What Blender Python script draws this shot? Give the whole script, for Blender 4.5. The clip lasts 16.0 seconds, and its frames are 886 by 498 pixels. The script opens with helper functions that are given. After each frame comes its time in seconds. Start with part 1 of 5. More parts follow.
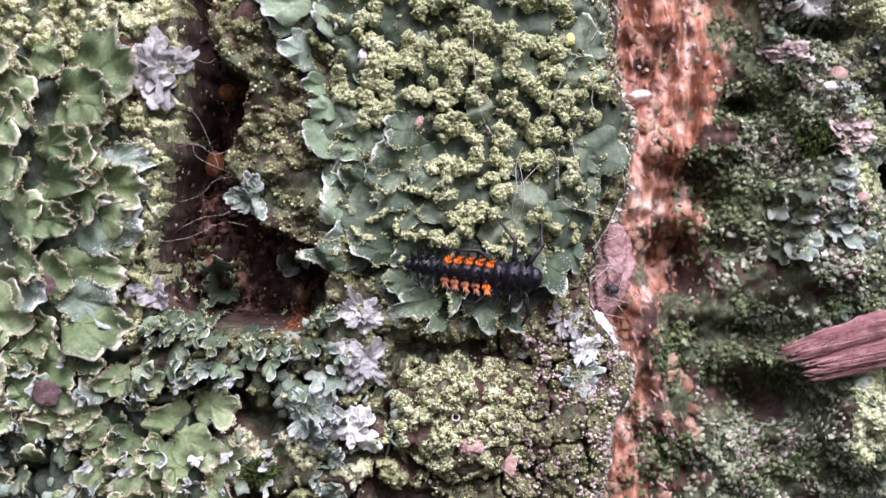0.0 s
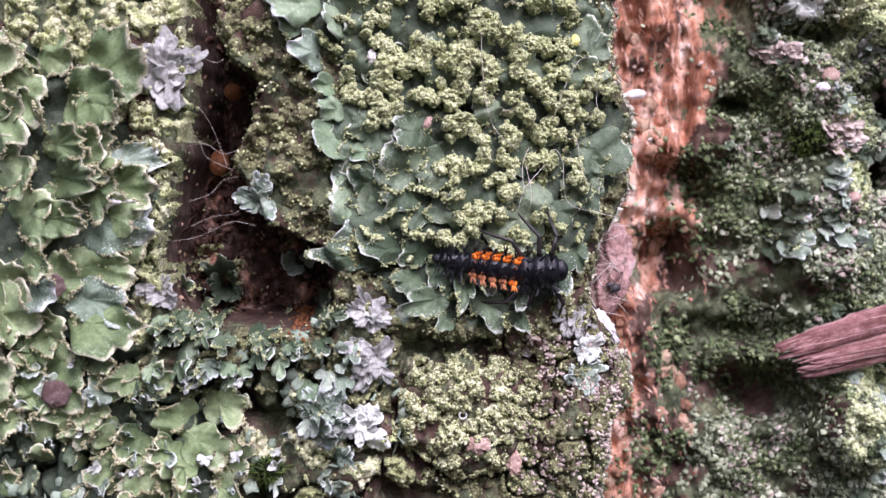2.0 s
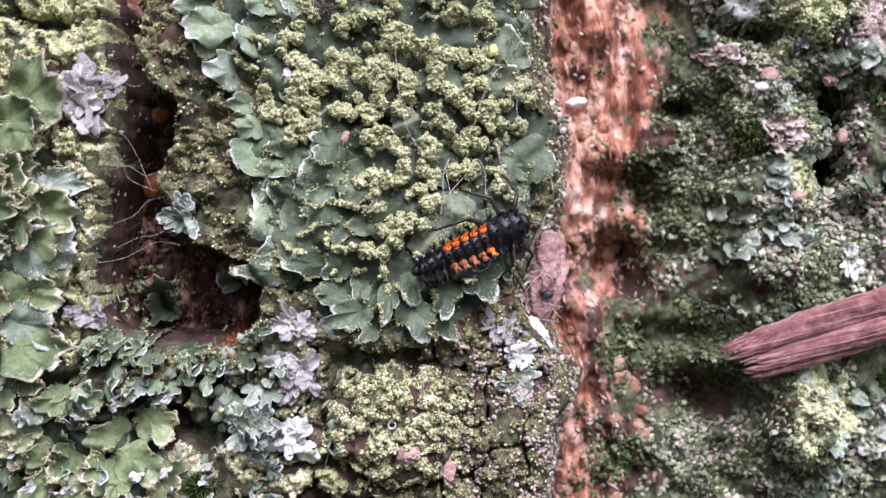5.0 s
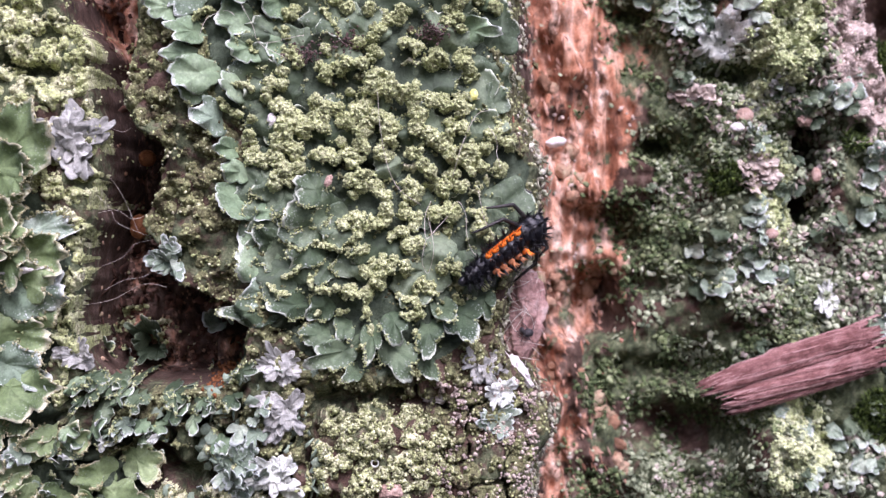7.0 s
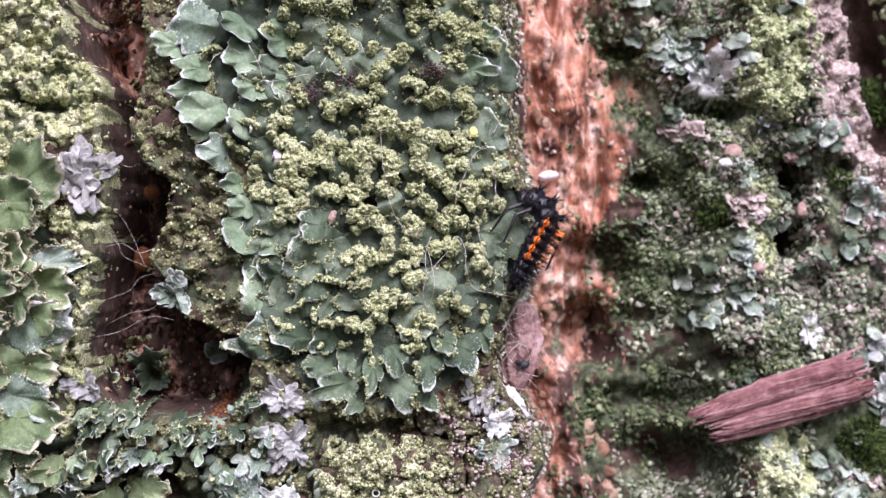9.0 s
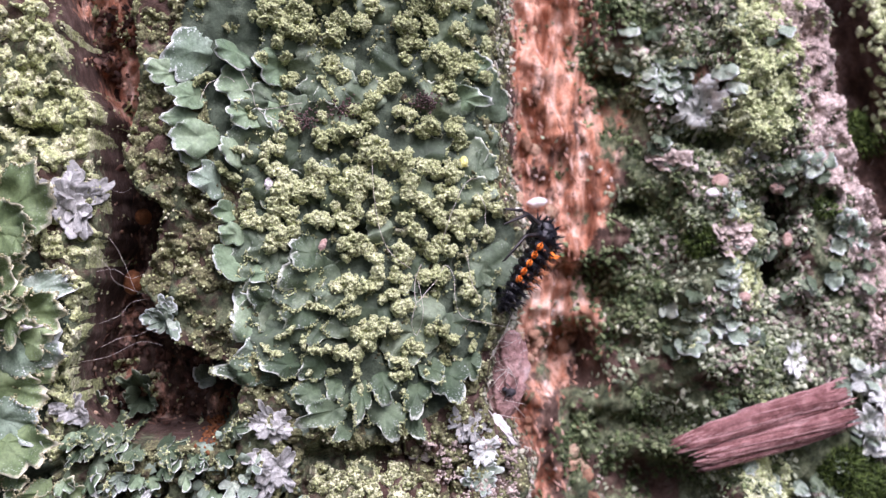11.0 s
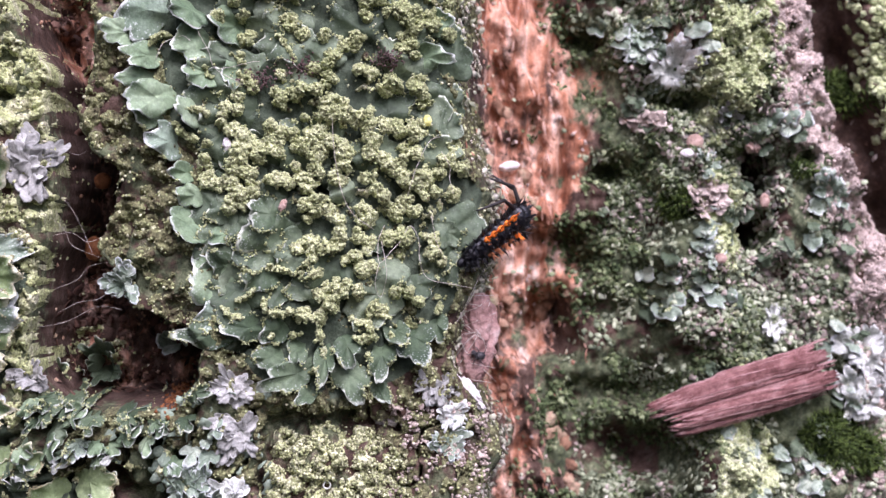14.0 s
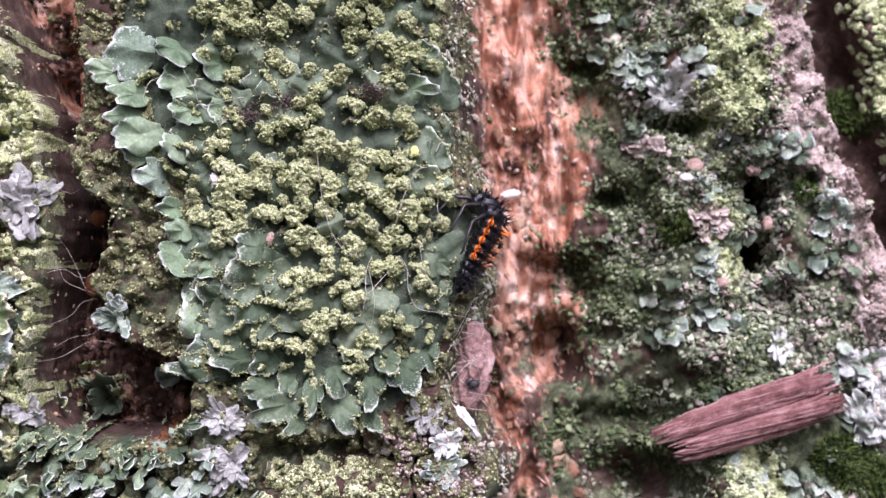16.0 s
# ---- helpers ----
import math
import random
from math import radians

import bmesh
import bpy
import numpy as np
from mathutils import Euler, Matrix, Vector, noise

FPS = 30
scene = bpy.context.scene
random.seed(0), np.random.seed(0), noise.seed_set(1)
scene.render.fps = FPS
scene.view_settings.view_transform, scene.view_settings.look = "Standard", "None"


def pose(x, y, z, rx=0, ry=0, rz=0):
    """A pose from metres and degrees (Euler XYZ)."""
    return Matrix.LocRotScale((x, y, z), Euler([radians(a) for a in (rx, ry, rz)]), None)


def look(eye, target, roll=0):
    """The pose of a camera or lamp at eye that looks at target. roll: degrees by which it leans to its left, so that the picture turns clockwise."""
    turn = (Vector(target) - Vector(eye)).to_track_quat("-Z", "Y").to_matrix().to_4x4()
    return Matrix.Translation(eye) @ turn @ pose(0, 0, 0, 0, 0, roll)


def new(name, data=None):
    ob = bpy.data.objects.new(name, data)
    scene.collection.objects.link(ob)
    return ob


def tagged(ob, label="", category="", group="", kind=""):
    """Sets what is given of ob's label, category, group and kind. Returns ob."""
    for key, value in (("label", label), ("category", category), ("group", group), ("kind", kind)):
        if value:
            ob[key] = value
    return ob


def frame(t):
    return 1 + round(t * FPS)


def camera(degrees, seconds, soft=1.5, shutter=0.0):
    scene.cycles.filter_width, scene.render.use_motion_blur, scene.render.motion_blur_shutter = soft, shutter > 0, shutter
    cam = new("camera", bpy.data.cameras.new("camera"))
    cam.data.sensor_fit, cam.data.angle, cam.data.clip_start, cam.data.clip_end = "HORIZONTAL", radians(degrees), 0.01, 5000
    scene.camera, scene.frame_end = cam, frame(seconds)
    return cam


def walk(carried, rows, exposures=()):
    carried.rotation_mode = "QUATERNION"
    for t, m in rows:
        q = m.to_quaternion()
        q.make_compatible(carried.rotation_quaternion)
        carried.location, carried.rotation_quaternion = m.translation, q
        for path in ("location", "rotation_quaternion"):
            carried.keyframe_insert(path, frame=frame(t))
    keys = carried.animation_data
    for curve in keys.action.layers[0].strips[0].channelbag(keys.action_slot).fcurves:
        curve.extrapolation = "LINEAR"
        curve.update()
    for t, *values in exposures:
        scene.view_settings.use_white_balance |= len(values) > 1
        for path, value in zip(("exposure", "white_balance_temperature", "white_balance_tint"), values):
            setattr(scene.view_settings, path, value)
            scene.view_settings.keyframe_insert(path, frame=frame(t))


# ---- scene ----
MM = 0.001
# seconds, eye in millimetres, yaw, pitch and roll in degrees
PATH = [
    (0, -5.91, -103.08, -1.64, -0.04, -1.07, 2.12),
    (0.5, -5.54, -102.93, -1.71, -0.68, -1.03, 2.06),
    (1, -6.23, -102.84, -1.46, -0.89, -1.12, 2.03),
    (1.5, -9.12, -103.21, -0.94, -1.55, -1.17, 2.11),
    (2, -9.91, -103.70, -1.05, -2.14, -1.44, 2.23),
    (2.5, -8.93, -103.47, -2.07, -2.32, -1.55, 2.07),
    (3, -7.65, -102.56, -2.97, -1.92, -1.64, 1.91),
    (3.5, -5.49, -103.03, -2.17, -0.68, -1.17, 1.53),
    (3.7, -4.20, -103.37, -1.30, -0.28, -0.95, 1.31),
    (6, 0.18, -105.69, -1.87, 0.49, -0.37, -0.19),
    (6.5, 0.30, -106.29, -0.63, 0.27, -0.08, -0.06),
    (7, 0.00, -106.85, 0.00, -0.02, 0.10, -0.01),
    (7.5, 0.15, -107.20, 0.18, -0.24, 0.34, 0.06),
    (8, -0.23, -107.99, 0.73, -0.63, 0.43, 0.13),
    (8.5, -0.67, -108.53, 0.90, -1.12, 0.52, 0.14),
    (9, -2.66, -109.10, 1.46, -1.50, 0.63, 0.26),
    (9.2, -3.24, -109.62, 2.34, -1.68, 0.59, 0.42),
    (11.3, -3.09, -109.80, 3.30, -2.16, 0.76, 1.06),
    (11.5, -2.64, -109.45, 2.63, -2.14, 0.63, 1.03),
    (12, -1.06, -108.95, 1.73, -2.15, 0.65, 0.82),
    (12.5, 0.43, -108.46, 1.01, -2.15, 0.64, 0.55),
    (13, 0.42, -108.04, 0.81, -2.00, 0.58, 0.41),
    (13.5, 0.44, -107.83, 0.74, -1.66, 0.43, 0.44),
    (14, 0.52, -108.06, 0.83, -1.58, 0.59, 0.33),
    (14.5, 1.08, -108.15, 1.01, -1.52, 0.46, 0.36),
    (15, 3.82, -108.53, 0.54, -1.37, 0.71, 0.24),
    (15.5, 6.01, -109.12, 0.40, -0.06, 1.32, -0.27),
    (16, 7.40, -108.71, 0.59, 1.80, 1.87, -0.76),
]


def eye_pose(x, y, z, yaw, pitch, roll):
    a, b = radians(yaw), radians(pitch)
    eye = Vector((x, y, z)) * MM
    ahead = Vector((-math.sin(a) * math.cos(b), math.cos(a) * math.cos(b), math.sin(b)))
    return look(eye, eye + ahead * 0.1, roll)


cam = camera(34.0, 16.0, soft=1.4)
cam.data.dof.use_dof, cam.data.dof.focus_distance, cam.data.dof.aperture_fstop = True, 0.1, 72.0
walk(cam, [(t, eye_pose(*row)) for t, *row in PATH], exposures=[(0.0, 0.64, 5800, 33), (16.0, 0.64, 5800, 33)])

# ---- light: a bright overcast sky over the trunk ----
world = bpy.data.worlds.new("overcast_sky")
scene.world = world
world.use_nodes = True
wn = world.node_tree.nodes
sky = wn.new("ShaderNodeTexSky")
sky.sky_type = "NISHITA"
sky.sun_disc = False
sky.sun_elevation, sky.sun_rotation = radians(47), radians(165)
sky.dust_density, sky.ozone_density, sky.air_density = 4.0, 1.0, 1.0
wn["Background"].inputs["Strength"].default_value = 0.1
world.node_tree.links.new(sky.outputs["Color"], wn["Background"].inputs["Color"])
sun = new("sun", bpy.data.lights.new("sun", "SUN"))
sun.data.energy, sun.data.angle, sun.data.color = 3.4, radians(40), (1.0, 0.97, 0.95)
sun.matrix_world = look((0.22, -0.78, 0.85), (0, 0, 0))

# ---- numbers and noise ----
rng = np.random.default_rng(7)


def lattice(ix, iz, seed):
    n = (ix.astype(np.int64) * 374761393 + iz.astype(np.int64) * 668265263 + seed * 1442695041) & 0x7FFFFFFF
    n = ((n ^ (n >> 13)) * 1274126177) & 0x7FFFFFFF
    return ((n ^ (n >> 16)) & 0xFFFF) / 65535.0


def vnoise(x, z, seed=0):
    """Smooth noise from -1 to 1, with features one unit across."""
    x, z = np.asarray(x, float), np.asarray(z, float)
    ix, iz = np.floor(x), np.floor(z)
    fx, fz = x - ix, z - iz
    fx, fz = fx * fx * fx * (fx * (6 * fx - 15) + 10), fz * fz * fz * (fz * (6 * fz - 15) + 10)
    a, b = lattice(ix, iz, seed), lattice(ix + 1, iz, seed)
    c, d = lattice(ix, iz + 1, seed), lattice(ix + 1, iz + 1, seed)
    return 2 * ((a * (1 - fx) + b * fx) * (1 - fz) + (c * (1 - fx) + d * fx) * fz) - 1


def fbm(x, z, size, octaves=4, seed=0, gain=0.5):
    out, amp, total = 0.0, 1.0, 0.0
    for k in range(octaves):
        out = out + amp * vnoise(np.asarray(x) / size + 17.3 * k, np.asarray(z) / size - 9.1 * k, seed + k)
        total, amp, size = total + amp, amp * gain, size * 0.47
    return out / total


def step(a, b, x):
    t = np.clip((np.asarray(x, float) - a) / (b - a), 0, 1)
    return t * t * (3 - 2 * t)


# ---- the bark's plan, in millimetres: x across, z up; heights stand towards the camera ----
def furrow_left(z):
    return np.interp(z, [-30, -9, -7, -4, -2.6, 1.1, 4.8, 7.7, 9.9, 13.8, 15.7, 18.8, 40],
                     [-20, -22, -24.4, -24.6, -24.2, -23.4, -22.8, -22.9, -23.2, -23.2, -24.6, -25.8, -31])


def furrow_right(z):
    return np.interp(z, [-30, -9, -7.4, -5.1, -3.7, -2.3, 1.3, 3.9, 7.3, 8.3, 10.1, 12.3, 15.1, 19, 40],
                     [-20, -15, -13.6, -13.6, -14.4, -17.8, -20.3, -19.8, -19.2, -20.9, -21.9, -21.7, -20.8, -21, -23])


def plate_edge(z):
    return np.interp(z, [-60, -20.5, -15.7, -14, -12.4, -9, -5.9, -2.7, -0.7, 1.3, 5.7, 8.4, 11.8, 14.2, 17, 20.5, 60],
                     [6, 5.7, 6.3, 7.8, 7.9, 5.7, 4, 4.6, 6.1, 6.9, 6.9, 5.6, 4.4, 4.3, 4.4, 4.5, 2])


def ridge_edge(z):
    return np.interp(z, [-60, 2.7, 8.7, 12.9, 18, 23, 60], [56, 41.2, 38.5, 36.6, 35.1, 33.7, 22])


PITS = [(12.8, -4.4, 2.4, 3.0, 6.0), (23.4, 14.3, 2.2, 0.9, 3.2), (29.7, 8.5, 1.05, 1.7, 13), (29.4, 3.8, 1.2, 1.6, 12), (17.8, 8.6, 1.8, 1.1, 4), (14.1, 3.0, 2.2, 1.0, 3.5),
        (19.4, -9.8, 2.6, 1.2, 2.4), (21.0, -14.6, 3.0, 2.2, 6), (17, -2.6, 1.6, 1.0, 1.5), (33.9, 9.7, 0.8, 0.8, 3), (16.0, 20.0, 2, 1, 3),
        (14.6, 1.2, 2.4, 1.3, 3.5), (13.6, -2.0, 1.2, 2.0, 2.5), (17.0, -14.5, 2.2, 2.4, 2.0), (15.6, -9.8, 1.6, 1.2, 1.4), (15.5, 17.5, 2.5, 3.0, 2.5)]
LUMPS = [(-4.2, -14.7, 4.4, 3.9, 1.5), (3.2, -15.5, 3.0, 4.5, 1.0), (-13.5, -12.5, 3.5, 3.5, 0.6), (-11.0, -18.5, 3.0, 1.6, 0.8), (27.3, -16.8, 3.4, 3.4, 4.0),
         (27.0, 19.0, 4.5, 6.5, 3.8), (11.5, 5.0, 2.2, 1.6, 1.6), (10.5, 18, 2, 5, 1.2), (30, 13, 3, 3, 1.2), (24, 2, 3.5, 3, 1.5), (24, -4, 3, 2, 1.2)]
CRACKS = [((-9.2, -10.6), (-5.5, -10.0), 0.55, 2.6), ((-5.5, -10.0), (0.5, -10.4), 0.45, 1.8), ((-9.1, -10.8), (-9.0, -16.5), 0.3, 1.8), ((-9.0, -16.5), (-5.8, -19.4), 0.5, 2.4),
          ((-5.8, -19.4), (0.6, -18.6), 0.3, 1.8), ((-9.0, -17.0), (-13.0, -17.2), 0.35, 1.6), ((-9.5, -19.8), (-6.0, -20.3), 0.8, 3.0), ((-19.5, -13.5), (-17.0, -15.8), 1.2, 3.5),
          ((-8.4, 6.0), (-4.6, 5.6), 0.35, 1.4), ((-11.0, -5.6), (-8.2, -4.2), 0.35, 1.5), ((-19, 6.5), (-18.3, -2.0), 0.5, 0.8), ((-26, 12), (-29.5, 12.5), 0.5, 2.0),
          ((-24.5, -9.9), (-20.2, -9.4), 0.8, 2.6), ((-28.2, -12.0), (-25.6, -10.8), 0.45, 2.0), ((-24.5, -13.4), (-21.5, -12.2), 0.6, 2.2)]


def holes(x, z):
    """1 in the deep pits of the far ridge."""
    m = 0.0 * x
    for cx, cz, rx, rz, d in PITS:
        m = np.maximum(m, np.exp(-(((x - cx) / rx) ** 2 + ((z - cz) / rz) ** 2) ** 1.5))
    return step(0.25, 0.6, m)


def spread(x, z, a, b):
    """Distance to the line from a to b."""
    ax, az, dx, dz = a[0], a[1], b[0] - a[0], b[1] - a[1]
    k = np.clip(((x - ax) * dx + (z - az) * dz) / (dx * dx + dz * dz), 0, 1)
    return np.hypot(x - ax - k * dx, z - az - k * dz)


def zones(x, z):
    """How much a place belongs to the furrow at the side, to the valley, and how far it lies on the far ridge."""
    wob = 0.55 * fbm(x, z, 2.2, 3, 5)
    close = step(-9.6, -8.2, z)
    fur = step(-0.5, 0.7, x + wob - furrow_left(z)) * step(-0.5, 0.7, furrow_right(z) - x + wob) * close
    soft = 2.4 + 1.2 * step(3, 8, z)
    q = np.clip((x - plate_edge(z) + 0.7 * wob + 0.6) / (soft + 0.6), 0, 1)
    val = q * q * (3 - 2 * q)
    far = step(-0.6, 1.2, x - ridge_edge(z) + 2 * wob)
    return fur, val, far


def cracks(x, z):
    """Depth of the splits in the plates."""
    wx, wz = x + 0.9 * fbm(x, z, 2.0, 3, 41), z + 0.9 * fbm(x, z, 2.0, 3, 42)
    split = 3.2 * np.exp(-(fbm(x, z, 3.0, 2, 44) / (0.05 + 0.04 * step(-9.5, -11, x))) ** 2) * step(-8.5, -10, z) * step(5.5, 4.0, x) * (1 - np.exp(-((x + 4.2) / 4.6) ** 4 - ((z + 14.7) / 4.1) ** 4))
    for a, b, r, d in CRACKS:
        split = np.maximum(split, d * np.exp(-(spread(wx, wz, a, b) / r) ** 2))
    return split


def height(x, z, fine=1.0):
    x, z = np.asarray(x, float), np.asarray(z, float)
    fur, val, far = zones(x, z)
    front = np.interp(x, [-120, -80, -55, -40, -30, -16, -8, -3, 3, 6, 9, 14], [-60, -20, 2, 8.6, 10.2, 9.0, 7.8, 6.5, 4.1, 2.2, 0.8, 0])
    back = np.interp(x, [4, 7, 9, 16, 20, 25, 30, 36, 50, 70, 120], [-9, -12, -12.6, -13.4, -12.4, -9.6, -9.6, -10.4, -14, -26, -80])
    back = back + 2.2 * fbm(x, z, 4.5, 3, 11) * step(14, 22, x) + 1.3 * fbm(x, z, 1.9, 3, 12) * step(12, 20, x)
    fibre = fbm(x * 1.0, z * 0.22 + 0.25 * x, 1.3, 3, 21)
    strand = 0.5 - 2.2 * np.abs(fbm(x, z * 0.28 + 0.1 * x, 1.9, 3, 24))
    back = back + (1.0 * fibre + 1.3 * strand) * (1 - step(13, 19, x)) + (1.2 * fbm(x, z * 0.8, 2.8, 3, 22) + 0.6 * fbm(x, z * 0.6, 0.9, 3, 23)) * (1 - step(13, 19, x))
    far_drop = 6 * far * (1 - 0.75 * step(3.0, 5.0, x - ridge_edge(z) + fbm(x, z, 4, 2, 8)))
    back = back - far_drop
    for cx, cz, rx, rz, d in PITS:
        back = back - d * np.exp(-(((x - cx) / rx) ** 2 + ((z - cz) / rz) ** 2) ** 1.5)
    lump = 0.0
    for cx, cz, rx, rz, d in LUMPS:
        lump = lump + d * np.clip(1 - ((x - cx) / rx) ** 2 - ((z - cz) / rz) ** 2, 0, 1) ** 0.6
    front = front + 0.55 * fbm(x, z, 4.2, 2, 31)
    front = front + 0.75 * (0.5 - np.abs(fbm(x, z, 2.4, 2, 33)) * 1.6) * step(-36, -33, x)
    rough = 0.4 * fbm(x, z, 0.9, 3, 32) * fine
    front = front - fur * (10.5 + 2.5 * fbm(x, z * 0.3, 1.6, 3, 35) + 1.3 * fbm(x, z * 0.7, 0.9, 3, 36))
    split = cracks(x, z) if fine else 0.0
    h = front * (1 - val) + back * val
    return h + lump + rough - split * fine * (1 - val)


def smooth_height(x, z):
    return height(x, z, 0.0)


def slope(x, z, d=0.15, f=height):
    """Unit normals of the bark as x, y, z arrays."""
    gx = (f(x + d, z) - f(x - d, z)) / (2 * d)
    gz = (f(x, z + d) - f(x, z - d)) / (2 * d)
    n = np.sqrt(1 + gx * gx + gz * gz)
    return -gx / n, -1 / n, -gz / n


# ---- materials ----
def material(name, stops, size=1.2, fine=0.25, rough=0.8, bump=0.4, island=0.0, obj=0.0, rim=None, rim_from=0.6, dots=0.0, gloss=0.3, bump_size=0.12, zone=None, grain=0.0):
    """A node material: colour stops driven by noise of the given size in millimetres, mottled by fine noise, with small relief.
    island: spread of brightness between joined pieces; obj: between objects; rim: the colour of a sheet's margin; zone: colours by painted ground cover."""
    m = bpy.data.materials.new(name)
    m.use_nodes = True
    t = m.node_tree
    N, link = t.nodes, t.links.new
    p = N["Principled BSDF"]
    p.inputs["Roughness"].default_value = rough
    p.inputs["Specular IOR Level"].default_value = gloss
    co = N.new("ShaderNodeTexCoord").outputs["Object"]

    lean = N.new("ShaderNodeMapping")
    lean.inputs["Rotation"].default_value = (0, radians(-20), 0)
    lean.inputs["Scale"].default_value = (1.0, 0.6, 0.24)
    link(co, lean.inputs["Vector"])

    def tex(mm, detail=5.0, roughness=0.6, fibre=False):
        n = N.new("ShaderNodeTexNoise")
        n.inputs["Scale"].default_value = 1000.0 / mm
        n.inputs["Detail"].default_value = detail
        n.inputs["Roughness"].default_value = roughness
        link(lean.outputs["Vector"] if fibre else co, n.inputs["Vector"])
        return n.outputs["Fac"]

    def ramp(fac, points):
        r = N.new("ShaderNodeValToRGB")
        while len(r.color_ramp.elements) < len(points):
            r.color_ramp.elements.new(0.5)
        for e, (pos, col) in zip(r.color_ramp.elements, points):
            e.position, e.color = pos, (*col, 1)
        link(fac, r.inputs["Fac"])
        return r.outputs["Color"]

    def blend(fac, a, b, kind="MIX"):
        x = N.new("ShaderNodeMix")
        x.data_type, x.blend_type = "RGBA", kind
        for value, slot in ((fac, 0), (a, 6), (b, 7)):
            if isinstance(value, (int, float)):
                x.inputs[slot].default_value = value
            elif isinstance(value, tuple):
                x.inputs[slot].default_value = (*value, 1)
            else:
                link(value, x.inputs[slot])
        return x.outputs[2]

    def math_node(op, a, b=0.0):
        x = N.new("ShaderNodeMath")
        x.operation = op
        for n, value in enumerate((a, b)):
            if isinstance(value, (int, float)):
                x.inputs[n].default_value = value
            else:
                link(value, x.inputs[n])
        return x.outputs[0]

    spots = [(0.25 + 0.5 * k / max(1, len(stops) - 1), c) for k, c in enumerate(stops)]
    fac = tex(size)
    if island or obj:
        g = N.new("ShaderNodeNewGeometry").outputs["Random Per Island"] if island else N.new("ShaderNodeObjectInfo").outputs["Random"]
        k = island or obj
        fac = math_node("ADD", math_node("MULTIPLY", fac, 1 - k), math_node("MULTIPLY", g, k))
    col = ramp(fac, spots)
    if zone:
        at = N.new("ShaderNodeAttribute")
        at.attribute_name = "cover"
        sep = N.new("ShaderNodeSeparateColor")
        link(at.outputs["Color"], sep.inputs["Color"])
        for n, (points, mm, fibre) in enumerate(zone):
            w = math_node("ADD", sep.outputs[n], math_node("MULTIPLY", math_node("SUBTRACT", tex(0.7), 0.5), 0.9))
            edge = ramp(w, [(0.42, (0, 0, 0)), (0.62, (1, 1, 1))])
            col = blend(edge, col, ramp(tex(mm, fibre=fibre), [(0.3 + 0.4 * k / (len(points) - 1), c) for k, c in enumerate(points)]))
    mott = ramp(tex(fine, 3.0), [(0.3, (0.62, 0.62, 0.62)), (0.7, (1.3, 1.3, 1.3))])
    col = blend(0.75, col, mott, "MULTIPLY")
    if rim:
        at = N.new("ShaderNodeAttribute")
        at.attribute_name = "rim"
        edge = math_node("ADD", at.outputs["Fac"], math_node("MULTIPLY", math_node("SUBTRACT", tex(0.5), 0.5), 0.35))
        col = blend(ramp(edge, [(rim_from, (0, 0, 0)), (min(0.99, rim_from + 0.16), (1, 1, 1))]), col, rim)
    if dots:
        v = N.new("ShaderNodeTexVoronoi")
        v.inputs["Scale"].default_value = 1000.0 / 0.21
        link(co, v.inputs["Vector"])
        at = N.new("ShaderNodeAttribute")
        at.attribute_name = "rim"
        d = math_node("MULTIPLY", ramp(v.outputs["Distance"], [(0.22, (1, 1, 1)), (0.34, (0, 0, 0))]), ramp(at.outputs["Fac"], [(0.45, (0, 0, 0)), (0.85, (1, 1, 1))]))
        col = blend(math_node("MULTIPLY", d, dots), col, (0.72, 0.78, 0.74))
    link(col, p.inputs["Base Color"])
    b = N.new("ShaderNodeBump")
    b.inputs["Strength"].default_value = bump
    b.inputs["Distance"].default_value = 0.0002
    link(tex(bump_size, 4.0), b.inputs["Height"])
    if grain:
        v = N.new("ShaderNodeTexVoronoi")
        v.inputs["Scale"].default_value = 1000.0 / grain
        link(co, v.inputs["Vector"])
        g = N.new("ShaderNodeBump")
        g.inputs["Strength"].default_value = 1.0
        g.inputs["Distance"].default_value = grain * 0.0007
        g.invert = True
        link(v.outputs["Distance"], g.inputs["Height"])
        link(g.outputs["Normal"], b.inputs["Normal"])
        each = N.new("ShaderNodeSeparateColor")
        link(v.outputs["Color"], each.inputs["Color"])
        tone = ramp(each.outputs[0], [(0.0, (0.6, 0.59, 0.57)), (1.0, (1.38, 1.38, 1.34))])
        link(blend(1.0, col, tone, "MULTIPLY"), p.inputs["Base Color"])
    link(b.outputs["Normal"], p.inputs["Normal"])
    return m


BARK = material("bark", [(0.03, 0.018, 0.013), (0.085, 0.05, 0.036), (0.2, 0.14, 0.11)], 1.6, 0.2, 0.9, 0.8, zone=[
    ([(0.12, 0.047, 0.027), (0.43, 0.188, 0.106), (0.68, 0.41, 0.29), (0.82, 0.66, 0.55)], 1.3, True),
    ([(0.03, 0.04, 0.022), (0.09, 0.11, 0.055), (0.22, 0.24, 0.14)], 0.8, False),
    ([(0.03, 0.042, 0.027), (0.062, 0.085, 0.053), (0.13, 0.165, 0.11)], 1.5, False)])
THALLUS = material("thallus_green", [(0.04, 0.06, 0.034), (0.085, 0.12, 0.07), (0.19, 0.24, 0.15)], 2.0, 0.3, 0.6, 0.3, obj=0.3, rim=(0.55, 0.6, 0.48), rim_from=0.94, dots=0.15)
THALLUS_DEEP = material("thallus_deep_green", [(0.034, 0.058, 0.03), (0.07, 0.105, 0.056), (0.14, 0.19, 0.11)], 2.0, 0.3, 0.6, 0.3, obj=0.3, rim=(0.6, 0.64, 0.54), rim_from=0.84, dots=0.4)
